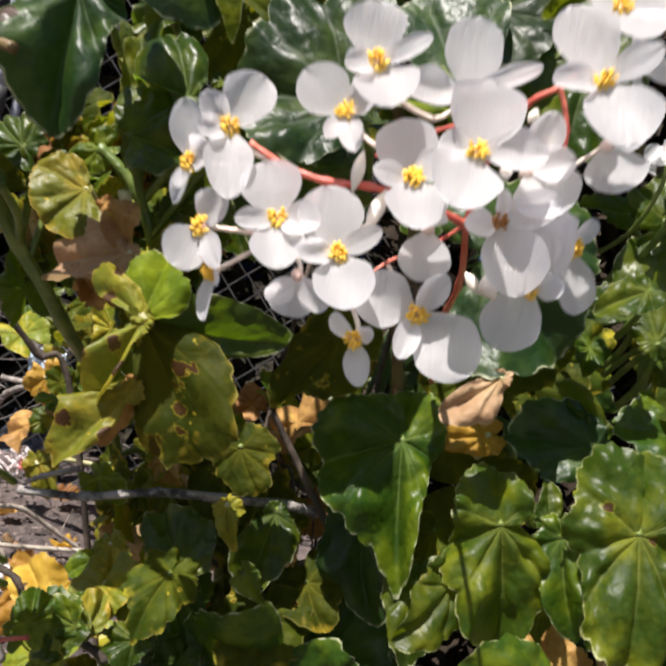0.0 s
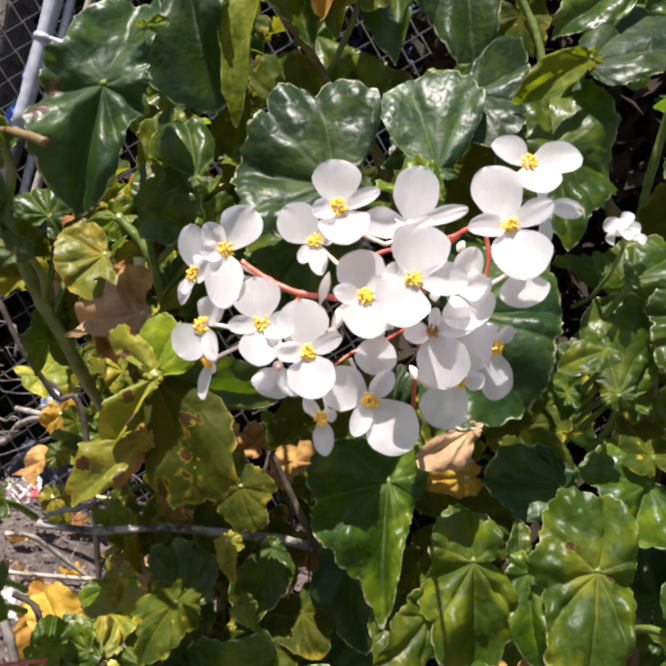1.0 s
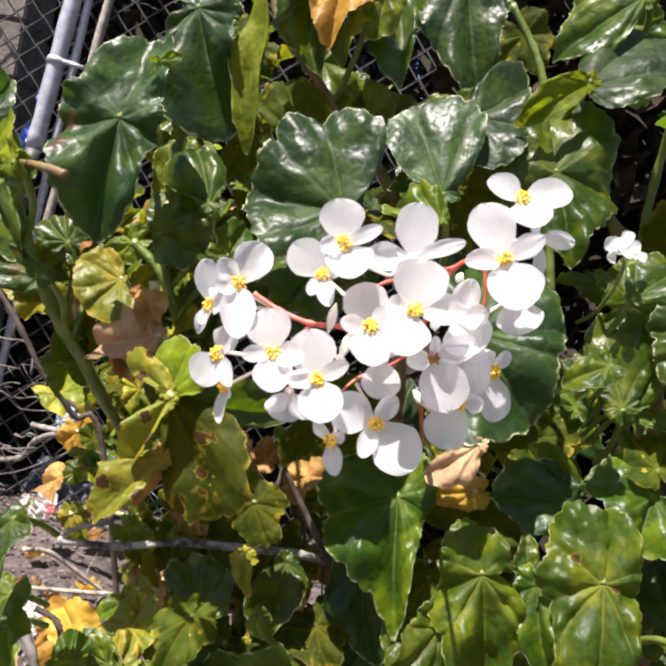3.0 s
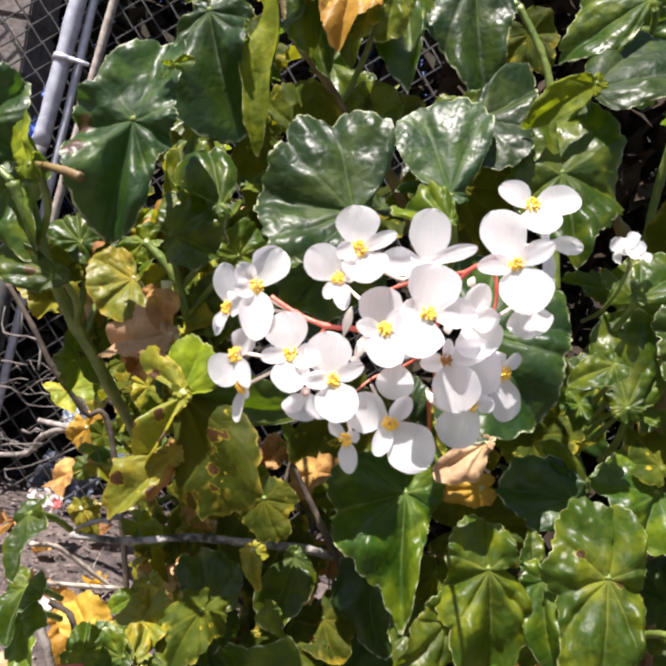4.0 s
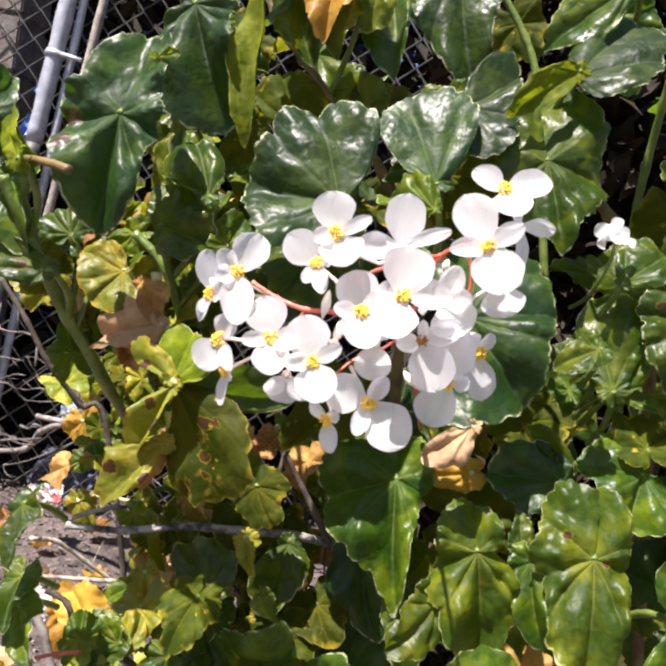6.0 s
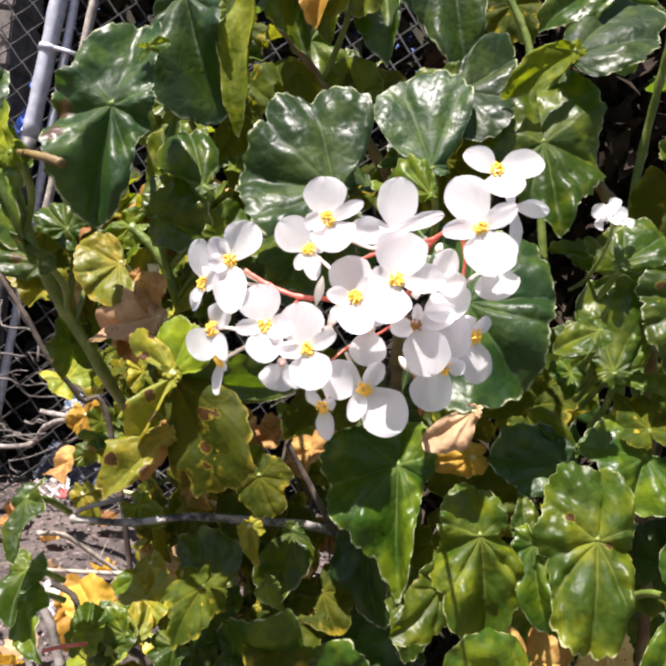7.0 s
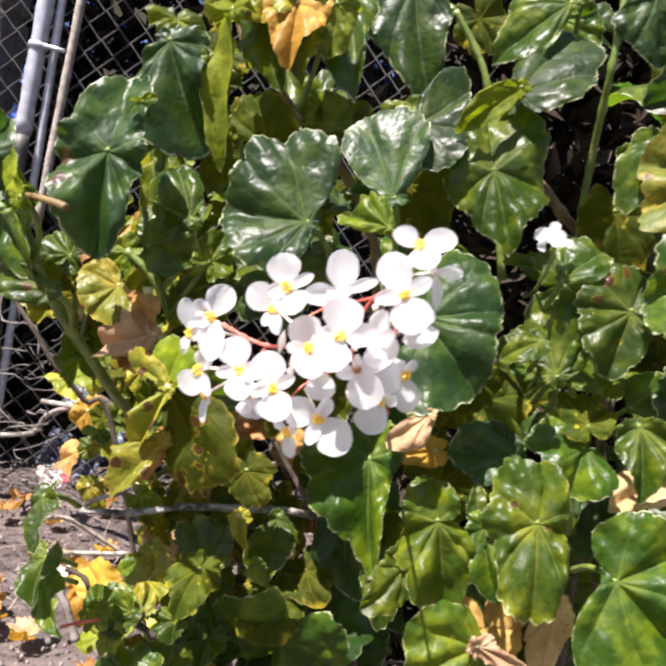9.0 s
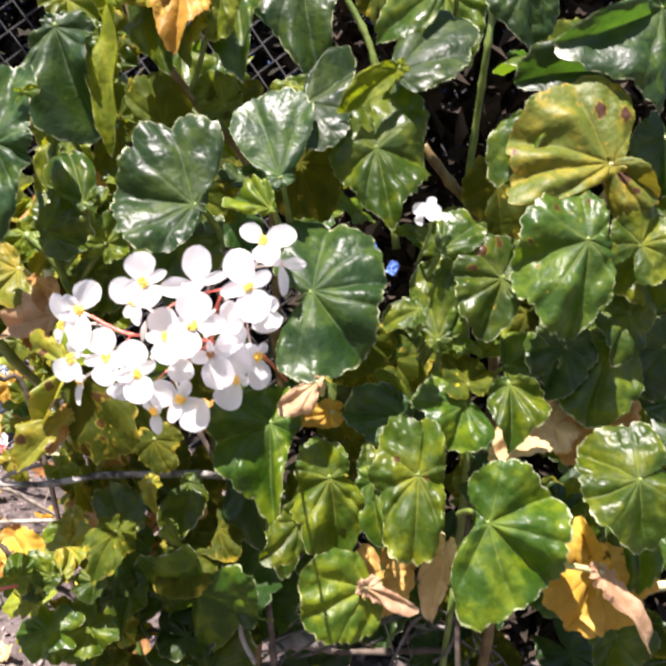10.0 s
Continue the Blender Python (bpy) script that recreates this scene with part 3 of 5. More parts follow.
def litter():
    """Crumbs of soil, small stones and dead leaf bits strewn over the ground."""
    rng = random.Random(11)
    verts, faces = [], []
    for i in range(5200):
        x, y = rng.uniform(-1.6, 1.2), rng.uniform(0.5, 2.5)
        a = rng.uniform(0.002, 0.008) * (2.0 if rng.random() < 0.05 else 1)
        q = Euler((rng.uniform(0, 6), rng.uniform(0, 6), rng.uniform(0, 6))).to_matrix()
        k = len(verts)
        for d in ((1, 0, 0), (-1, 0, 0), (0, 1, 0), (0, -1, 0), (0, 0, 1), (0, 0, -1)):
            verts.append(Vector((x, y, 0.02 + a * 0.2 + 0.02 * noise.noise(Vector((x * 4, y * 4, 0))))) + q @ Vector(d) * a * rng.uniform(0.6, 1.2))
        for f in ((0, 2, 4), (2, 1, 4), (1, 3, 4), (3, 0, 4), (2, 0, 5), (1, 2, 5), (3, 1, 5), (0, 3, 5)):
            faces.append(tuple(k + j for j in f))
    me = bpy.data.meshes.new("soil_crumbs")
    me.from_pydata(verts, [], faces)
    me.materials.append(PEBBLE)
    tagged(new("soil_crumbs", me), "crumbs of dry soil and small stones", "gravel", kind="stuff")
    bm = bmesh.new()
    for i in range(170):
        x, y = rng.uniform(-1.5, 1.2), rng.uniform(0.6, 2.4)
        a = rng.uniform(0, 3.14)
        l = rng.uniform(0.03, 0.16)
        d = Vector((math.cos(a), math.sin(a), rng.uniform(-0.1, 0.2))) * l
        c = Vector((x, y, 0.03))
        tube(bm, [c, c + d * 0.5 + Vector((0, 0, 0.008)), c + d], 0.0012, 0.0009, 4, per=2)
    tagged(new("dry_straw", mesh_of("dry_straw", bm, STRAW)), "scattered dry straw and fine twigs", "straw", kind="stuff")
    dead = [blade(0.05, (0.7, 0.6), random.Random(k), pleat=2.0, droop=-0.5, frill=3.0, rings=4, fine=0.35) for k in range(4)]
    for k, me in enumerate(dead):
        me.materials.append(LEAF[("brown", "tan", "orange", "brown")[k]])
    for i in range(110):
        x, y = rng.uniform(-1.3, 1.0), rng.uniform(0.75, 2.1)
        ob = tagged(new("fallen_leaf", dead[i % 4]), "withered brown leaf fallen on the soil", "leaf", "fallen leaves")
        s = rng.uniform(0.5, 1.1)
        ob.matrix_world = pose(x, y, 0.035, rng.uniform(-25, 25), rng.uniform(-25, 25), rng.uniform(0, 360)) @ Matrix.Scale(s, 4)


def plant(x, y):
    p = tagged(new("begonia_plant"), "bushy begonia with glossy green and yellowing leaves", "plant", "begonia plants")
    p.location = (x, y, 0)
    bpy.context.view_layer.update()
    CANES[p.name] = [Vector((x, y, z * 0.1)) for z in range(2, 9)]
    bm = bmesh.new()
    tube(bm, [(x, y, -0.02), (x + 0.01, y + 0.01, 0.25), (x - 0.02, y, 0.5), (x, y + 0.02, 0.85)], 0.0045, 0.003, 8, 0.15)
    bm.transform(pose(-x, -y, 0))
    part("cane", bm, BARK, p)
    return p


def cane(p, name, material, points, r0, r1, knots):
    pts = [Vector(q) for q in points]
    CANES[p.name] += spline(pts, 4)
    root = Vector((p.location.x + 0.3 * (pts[-1].x - p.location.x), pts[-1].y + 0.02, 0.0))
    bm = bmesh.new()
    if pts[-1].z < 0.62 and len(pts) > 4:
        pts.append(root)
    tube(bm, pts, r0, r1, 9, knots)
    bm.transform(Matrix.Translation(-p.location))
    return part(name, bm, material, p)


def understorey():
    """Leaves deeper in the bush, set at random between the canes."""
    rng = random.Random(21)
    kinds = ["green", "deep", "olive", "green", "olive", "deep"]
    pool = []
    for k in range(12):
        me = blade(0.075, (rng.uniform(0.55, 0.95), rng.uniform(0.5, 0.85)), rng, pleat=1.2, rings=7, fine=0.6)
        me.materials.append(LEAF[kinds[k % 6]])
        pool.append((me, kinds[k % 6]))
    made = 0
    while made < 130:
        x, y, z = rng.uniform(-0.20, 0.85), rng.uniform(0.80, 1.1), rng.uniform(0.10, 1.32)
        if x < 0.02 and z < 0.80 and y > 0.7:
            continue
        if x < -0.06 and (z > 0.98 or z < 0.62):
            continue
        if 0.2 < x < 0.42 and 0.82 < z < 1.2:
            continue
        if x < 0.22 and z > 1.02 and rng.random() < 0.8:
            continue
        me, kind = pool[made % 12]
        p = MID if x < 0.3 else RIGHT
        ob = new("leaf", me)
        ob.parent = p
        s = rng.uniform(0.7, 1.15)
        ob.matrix_world = pose(x, y, z, rng.uniform(20, 100), rng.uniform(-35, 35), rng.uniform(-60, 60)) @ pose(0, 0, 0, 0, 0, rng.uniform(0, 360)) @ Matrix.Scale(s, 4)
        tagged(ob, LABEL[kind])
        made += 1


def thicket(p, kinds, count, xs, ys, zs, size, seed):
    """Small leaves massed between the canes of one plant."""
    rng = random.Random(seed)
    pool = []
    for k in range(10):
        me = blade(0.05, (rng.uniform(0.5, 0.95), rng.uniform(0.4, 0.85)), rng, pleat=1.6, frill=1.4, rings=6, fine=0.5)
        me.materials.append(LEAF[kinds[k % len(kinds)]])
        pool.append((me, kinds[k % len(kinds)]))
    for i in range(count):
        me, kind = pool[i % 10]
        ob = new("leaf", me)
        ob.parent = p
        ob.matrix_world = pose(rng.uniform(*xs), rng.uniform(*ys), rng.uniform(*zs), *((rng.uniform(30, 75), rng.uniform(-25, 25), rng.uniform(-70, 10)) if rng.random() < 0.7 else (rng.uniform(20, 110), rng.uniform(-50, 50), rng.uniform(-50, 50)))) @ pose(0, 0, 0, 0, 0, rng.uniform(0, 360)) @ Matrix.Scale(rng.uniform(*size), 4)
        tagged(ob, LABEL[kind])


def cluster_stalk():
    top = tagged(new("flower_cluster"), "branching cluster of white begonia flowers on red stalks", "flowers")
    top.location = (0.03, 0.25, 0.84)
    bpy.context.view_layer.update()
    return top


def stalk(points, r0, r1):
    bm = bmesh.new()
    tube(bm, points, r0, r1, 8, 0.3)
    bm.transform(Matrix.Translation(-CLUSTER.location))
    return part("stalk", bm, STALK_RED, CLUSTER, "translucent red flower stalk")


def bud(owner, a, b, w):
    """A closed or hanging bud: a slim pod from a to b."""
    a, b = Vector(a), Vector(b)
    bm = bmesh.new()
    d = b - a
    prof = (0.12, 0.62, 0.95, 1.0, 0.85, 0.45, 0.08)
    ax = d.cross(Vector((0, 1, 0))).normalized()
    ay = d.normalized().cross(ax)
    rings = [[bm.verts.new(a + d * (i / 6) + (ax * math.cos(k * 0.7854) + ay * math.sin(k * 0.7854) * 0.6) * w * 0.5 * p) for k in range(8)] for i, p in enumerate(prof)]
    for r, s in zip(rings, rings[1:]):
        for k in range(8):
            bm.faces.new((r[k], r[(k + 1) % 8], s[(k + 1) % 8], s[k]))
    bm.faces.new(rings[0][::-1])
    bm.faces.new(rings[-1])
    bm.transform(Matrix.Translation(-owner.location))
    return part("bud", bm, BUD_PALE, owner, "pale cream flower bud")


def side_bud(at):
    """A small half-open white blossom on its own green stalk."""
    top = tagged(new("small_flower_cluster"), "small half-open white begonia blossom on a green stalk", "flowers")
    top.location = at
    bpy.context.view_layer.update()
    c = Vector(at)
    rng = random.Random(4)
    for k in range(12):
        m = pose(*(c + Vector((rng.uniform(-0.010, 0.010), rng.uniform(-0.008, 0.008), rng.uniform(-0.009, 0.009))))) @ pose(0, 0, 0, 60 + rng.uniform(-20, 40), 0, rng.uniform(-40, 40)) @ pose(0, 0, 0, 0, 0, k * 51)
        bm = petal_mesh(rng.uniform(0.010, 0.015), rng.uniform(0.009, 0.013), 0.6, rng, 0.2)
        bm.transform(m)
        bm.transform(Matrix.Translation(-c))
        part("petal", bm, PETAL, top)
    bm = bmesh.new()
    tube(bm, [c, c + Vector((0.002, 0.006, -0.02)), c + Vector((0.0, 0.04, -0.05)), c + Vector((0.01, 0.13, -0.06))], 0.0016, 0.002, 7)
    bm.transform(Matrix.Translation(-c))
    part("stalk", bm, STEM_GREEN, top)
    return top


def twig(name, material, points, r0, r1, label):
    bm = bmesh.new()
    tube(bm, points, r0, r1, 8, 0.18)
    rng = random.Random(int(abs(points[0][0]) * 1e4))
    for v in bm.verts:
        v.co += Vector((rng.uniform(-1, 1), rng.uniform(-1, 1), rng.uniform(-1, 1))) * r0 * 0.13
    return tagged(new(name, mesh_of(name, bm, material)), label, name)


TARP_DARK = plain_material("dark_plastic", (0.05, 0.055, 0.075), (0.09, 0.10, 0.13), 15.0, 0.4, 0.5)


def scrap(name, material, at, w, h, label, seed):
    """A crumpled sheet."""
    bm = bmesh.new()
    n = 14
    g = [[bm.verts.new((w * (i / n - 0.5), min(0.045, 0.4 * w) * noise.noise(Vector((i * 0.45, j * 0.45, seed))) - 0.2 * w * (j / n), h * (j / n - 0.5) + min(0.03, 0.3 * h) * noise.noise(Vector((i * 0.6, j * 0.3, seed + 9))))) for j in range(n + 1)] for i in range(n + 1)]
    for i in range(n):
        for j in range(n):
            bm.faces.new((g[i][j], g[i + 1][j], g[i + 1][j + 1], g[i][j + 1]))
    ob = tagged(new(name, mesh_of(name, bm, material, False)), label, name.split("_")[-1])
    ob.matrix_world = pose(*at, -35, seed * 17 % 40 - 20, seed * 31 % 60 - 30)
    return ob


def dry_brush(xs, ys, zs, count, seed):
    """A tangle of thin dead twigs against the fence."""
    rng = random.Random(seed)
    bm = bmesh.new()
    for i in range(count):
        c = Vector((rng.uniform(*xs), rng.uniform(*ys), rng.uniform(*zs)))
        a = rng.uniform(-1.2, 1.2) + (3.14 if rng.random() < 0.5 else 0)
        l = rng.uniform(0.06, 0.22)
        d = Vector((math.cos(a), rng.uniform(-0.5, 0.5), math.sin(a) * 0.8)) * l
        k = Vector((rng.uniform(-1, 1), rng.uniform(-1, 1), rng.uniform(-1, 1))) * 0.12 * l
        r = rng.uniform(0.0012, 0.0032)
        tube(bm, [c, c + d * 0.35 + k, c + d * 0.7 - k, c + d], r, r * 0.6, 5, 0.15, per=3)
        e = d.cross(Vector((0, 1, 0.3))).normalized() * l * rng.uniform(-0.4, 0.4) + d * 0.3
        tube(bm, [c + d * 0.5, c + d * 0.5 + e], r * 0.6, r * 0.4, 4, per=2)
    return tagged(new("dry_brush", mesh_of("dry_brush", bm, BRUSH)), "tangle of thin grey dead twigs by the fence", "twigs", kind="stuff")


def tarp():
    """A blue sheet hung behind the shrubs, glimpsed through their chinks."""
    bm = bmesh.new()
    g = [[bm.verts.new((-3 + 6 * i / 60, 3.66 + 0.05 * math.sin(i * 0.9), 0.5 + 1.9 * j / 12)) for j in range(13)] for i in range(61)]
    for i in range(60):
        for j in range(12):
            bm.faces.new((g[i][j], g[i + 1][j], g[i + 1][j + 1], g[i][j + 1]))
    return tagged(new("blue_tarp", mesh_of("blue_tarp", bm, TARP)), "blue tarpaulin hung behind the dark shrubs", "tarp")


tarp()

# ---- fence posts, block pier, litter ----
post("steel_post", (-1.031, 2.080, 1.168), (-0.924, 2.080, 2.300), 0.0245, "leaning galvanised steel fence post with a band clamp", 0.238)
post("brace_rod", (-1.064, 2.100, 0.000), (-0.904, 2.100, 2.300), 0.0125, "thin galvanised brace rod beside the leaning post")
post("bamboo_stake", (-0.952, 2.060, 0.900), (-0.810, 2.060, 2.200), 0.013, "weathered tan bamboo stake tied to the fence", material=STAKE)
post("old_post", (-1.104, 2.060, 0.000), (-1.021, 2.060, 1.165), 0.022, "darker lower length of the leaning post", material=WIRE)
block_pier(-1.240, 2.300, 1.609)
litter()

# ---- begonia plants: canes first, then leaves ----
LEFT = plant(-0.02, 0.82)
MID = plant(0.08, 0.72)
RIGHT = plant(0.36, 0.66)
cane(MID, "cane", CANE, [(-0.118, 0.660, 1.164), (-0.103, 0.660, 1.116), (-0.066, 0.660, 1.079), (-0.026, 0.660, 1.037), (0.027, 0.680, 0.987), (0.069, 0.700, 0.908), (0.080, 0.720, 0.779), (0.097, 0.740, 0.610)], 0.0036, 0.0065, 0.25)
cane(MID, "trunk", BARK, [(-0.021, 0.660, 0.687), (0.019, 0.660, 0.632), (0.060, 0.650, 0.575), (0.092, 0.650, 0.501), (0.121, 0.650, 0.289)], 0.003, 0.0045, 0.12)
cane(RIGHT, "cane", STEM_GREEN, [(0.293, 0.660, 1.213), (0.291, 0.660, 1.140), (0.294, 0.680, 1.098), (0.299, 0.710, 1.039), (0.302, 0.720, 0.973), (0.327, 0.740, 0.790), (0.356, 0.750, 0.553)], 0.0036, 0.005, 0.25)
cane(RIGHT, "cane", CANE, [(0.242, 0.740, 1.029), (0.282, 0.740, 0.988), (0.323, 0.750, 0.944), (0.369, 0.760, 0.790), (0.426, 0.780, 0.350)], 0.006, 0.007, 0.25)
cane(MID, "cane", STEM_GREEN, [(0.121, 0.700, 1.190), (0.150, 0.700, 1.151), (0.168, 0.700, 1.114), (0.183, 0.710, 1.061), (0.221, 0.720, 0.899)], 0.0036, 0.0045, 0.25)
cane(LEFT, "cane", STEM_GREEN, [(-0.269, 0.500, 0.903), (-0.250, 0.510, 0.867), (-0.237, 0.530, 0.832), (-0.223, 0.560, 0.794), (-0.198, 0.600, 0.741), (-0.203, 0.800, 0.614), (-0.159, 0.950, 0.338)], 0.0045, 0.006, 0.25)
cane(LEFT, "cane", STEM_GREEN, [(-0.183, 0.580, 0.879), (-0.151, 0.580, 0.853), (-0.131, 0.600, 0.802), (-0.124, 0.720, 0.694), (-0.066, 0.880, 0.447)], 0.004, 0.006, 0.25)
cane(LEFT, "cane", STEM_PALE, [(-0.147, 0.545, 0.848), (-0.143, 0.545, 0.823), (-0.141, 0.550, 0.797)], 0.0048, 0.0044, 0.05)
cane(LEFT, "cane", BARK, [(-0.371, 0.720, 0.813), (-0.335, 0.720, 0.771), (-0.304, 0.720, 0.729), (-0.270, 0.740, 0.684), (-0.227, 0.760, 0.618)], 0.0028, 0.0035, 0.1)
cane(LEFT, "cut_stem", CANE, [(-0.256, 0.490, 0.917), (-0.230, 0.470, 0.916), (-0.207, 0.455, 0.913), (-0.193, 0.448, 0.910)], 0.0028, 0.0036, 0.05)

# the large leaves
leaf(LEFT, (-0.177, 0.485, 0.963), (-0.181, 0.474, 0.872), -3.1, (0.77, 0.42, 0.38, 0.35, 0.38, 0.40, 0.74, 0.79, 0.61, 0.52, 0.53, 0.52, 0.51, 0.74), "deep", notch=0.85, pleat=1.3, droop=0.05, crease=0.05, stains=((0.42, 0.10, 0.13), (0.36, 0.36, 0.11)))
leaf(LEFT, (-0.152, 0.478, 1.008), (-0.134, 0.468, 1.012), 20, (0.60, 0.16, 0.16, 0.16, 0.16, 0.21, 0.67, 0.74, 0.47, 0.16, 0.16, 0.19, 0.52, 0.61), "lime", petiole=False)
leaf(LEFT, (-0.158, 0.570, 1.085), (-0.125, 0.550, 0.988), 10, (0.16, 0.20, 0.31, 0.35, 0.38, 0.48, 0.63, 1.00, 0.58, 0.37, 0.30, 0.15, 0.16, 0.16), "deep", pleat=1.5, crease=0.05)
leaf(LEFT, (-0.099, 0.560, 1.117), (-0.093, 0.516, 0.977), 26.7, (0.16, 0.16, 0.16, 0.16, 0.16, 0.16, 0.14, 0.45, 0.24, 0.13, 0.16, 0.16, 0.16, 0.16), "lit_lime", frill=2.4, pleat=0.9, crease=0.1, droop=0.0, notch=0.2)
leaf(LEFT, (-0.062, 0.650, 1.010), (-0.089, 0.670, 1.071), 0, (0.16, 0.16, 0.16, 0.16, 0.39, 0.82, 0.98, 0.92, 0.76, 0.62, 0.46, 0.17, 0.16, 0.16), "olive")
leaf(LEFT, (-0.100, 0.600, 0.996), (-0.097, 0.600, 0.898), 15, (0.16, 0.16, 0.16, 0.13, 0.20, 0.33, 0.51, 0.54, 0.41, 0.27, 0.19, 0.16, 0.16, 0.16), "olive")
leaf(LEFT, (-0.110, 0.530, 0.917), (-0.161, 0.557, 0.939), 14.8, (0.16, 0.16, 0.16, 0.16, 0.16, 0.24, 0.53, 1.10, 1.01, 0.70, 0.29, 0.16, 0.16, 0.16), "green", notch=0.3, pleat=1.3)
leaf(LEFT, (-0.148, 0.540, 0.887), (-0.101, 0.520, 0.879), -12, (0.35, 0.81, 0.87, 0.83, 0.79, 0.84, 0.93, 0.93, 0.76, 0.49, 0.27, 0.16, 0.16, 0.16), "green", notch=0.4, pleat=1.3)
leaf(LEFT, (-0.181, 0.560, 0.844), (-0.198, 0.540, 0.815), 0, (0.16, 0.16, 0.16, 0.16, 0.74, 1.03, 1.05, 1.00, 0.98, 1.02, 1.03, 0.91, 0.59, 0.21), "yellow", notch=0.15, pleat=0.6, frill=0.5)
leaf(LEFT, (-0.179, 0.600, 0.835), (-0.153, 0.590, 0.818), 0, (0.62, 0.81, 0.85, 0.81, 0.76, 0.78, 0.82, 1.10, 0.96, 0.55, 0.16, 0.16, 0.16, 0.16), "yellow", notch=0.4)
leaf(LEFT, (-0.105, 0.490, 0.764), (-0.047, 0.472, 0.689), 2.8, (0.16, 0.16, 0.16, 0.16, 0.25, 0.68, 0.98, 0.81, 0.24, 0.18, 0.16, 0.16, 0.16, 0.16), "olive", notch=0.25, pleat=1.0, crease=0.0, droop=0.1, frill=1.6, stains=((-0.10, 0.40, 0.06), (-0.04, 0.52, 0.06), (0.02, 0.64, 0.07), (0.06, 0.76, 0.05), (0.27, 0.80, 0.08), (-0.2, 0.45, 0.05)))
leaf(LEFT, (-0.101, 0.475, 0.767), (-0.099, 0.496, 0.807), -9.6, (0.16, 0.16, 0.16, 0.16, 0.24, 0.81, 1.07, 0.93, 0.82, 0.67, 0.33, 0.16, 0.16, 0.16), "lit_lime", notch=0.3, pleat=0.8, crease=0.05, droop=0.1)
leaf(LEFT, (-0.100, 0.490, 0.765), (-0.016, 0.480, 0.758), 15, (0.16, 0.16, 0.16, 0.16, 0.19, 0.42, 0.77, 0.44, 0.16, 0.16, 0.16, 0.16, 0.16, 0.16), "green", crease=0.05)
leaf(LEFT, (-0.100, 0.470, 0.765), (-0.120, 0.448, 0.720), 21, (0.16, 0.16, 0.16, 0.16, 0.17, 0.22, 0.80, 0.61, 0.21, 0.16, 0.16, 0.16, 0.16, 0.16), "yellow", notch=0.3, pleat=1.8, crease=0.25, frill=1.6, stains=((0.1, 0.35, 0.10), (-0.2, 0.6, 0.16), (-0.25, 0.85, 0.14), (0.25, 0.7, 0.08)))
leaf(LEFT, (-0.100, 0.466, 0.722), (-0.129, 0.445, 0.673), 22.4, (0.16, 0.16, 0.16, 0.16, 0.16, 0.16, 0.56, 0.73, 0.55, 0.40, 0.28, 0.16, 0.16, 0.16), "yellow", petiole=False, notch=0.2, pleat=1.2, crease=0.15, frill=1.4, stains=((-0.3, 0.75, 0.18), (-0.22, 0.45, 0.12), (0.22, 0.6, 0.10)))
leaf(LEFT, (-0.102, 0.472, 0.770), (-0.140, 0.491, 0.785), 11.6, (0.16, 0.16, 0.16, 0.16, 0.16, 0.17, 0.20, 1.03, 0.52, 0.21, 0.16, 0.16, 0.16, 0.16), "yellow", notch=0.2, frill=1.8, pleat=1.4, stains=((-0.1, 0.65, 0.2), (0.3, 0.7, 0.14), (-0.2, 0.35, 0.12)))
leaf(LEFT, (-0.199, 0.680, 0.461), (-0.236, 0.700, 0.493), 5, (0.16, 0.16, 0.16, 0.16, 0.28, 0.57, 0.91, 0.93, 0.76, 0.57, 0.43, 0.28, 0.19, 0.16), "orange")
leaf(LEFT, (-0.071, 0.600, 0.562), (-0.104, 0.630, 0.589), 0, (0.16, 0.16, 0.16, 0.16, 0.31, 0.66, 1.03, 0.91, 0.85, 0.81, 0.74, 0.64, 0.51, 0.37), "green", notch=0.3)
leaf(LEFT, (-0.001, 0.620, 0.611), (-0.011, 0.590, 0.550), 5, (0.16, 0.16, 0.16, 0.24, 0.38, 0.55, 0.77, 0.78, 0.38, 0.15, 0.16, 0.16, 0.16, 0.16), "green", notch=0.2)
leaf(LEFT, (-0.127, 0.560, 0.509), (-0.116, 0.580, 0.535), 15, (0.16, 0.16, 0.16, 0.17, 0.40, 0.83, 1.00, 0.73, 0.48, 0.24, 0.17, 0.16, 0.16, 0.16), "yellow")
leaf(LEFT, (-0.131, 0.550, 0.520), (-0.164, 0.550, 0.529), 0, (0.16, 0.16, 0.16, 0.20, 0.44, 0.61, 0.76, 0.88, 0.75, 0.45, 0.24, 0.16, 0.16, 0.16), "lime")
leaf(MID, (-0.000, 0.500, 0.926), (-0.078, 0.509, 0.927), 12.4, (0.16, 0.16, 0.28, 0.58, 0.78, 0.89, 0.97, 1.04, 1.14, 1.12, 1.08, 0.82, 0.23, 0.16), "deep", notch=0.12, pleat=1.0, crease=0.32, stains=((0.02, 0.75, 0.04),))
leaf(MID, (0.075, 0.555, 0.963), (0.041, 0.605, 1.037), -2, (0.16, 0.16, 0.16, 0.16, 0.16, 0.32, 0.84, 1.02, 0.78, 0.18, 0.16, 0.16, 0.16, 0.16), "deep", notch=0.1, pleat=0.45, crease=0.08, droop=-0.05, frill=0.8, crumple=0.6)
leaf(MID, (0.072, 0.480, 0.929), (0.034, 0.490, 0.940), 10, (0.16, 0.16, 0.16, 0.16, 0.22, 0.48, 1.08, 0.91, 0.82, 0.62, 0.32, 0.16, 0.16, 0.16), "lime", frill=2.5, pleat=1.6)
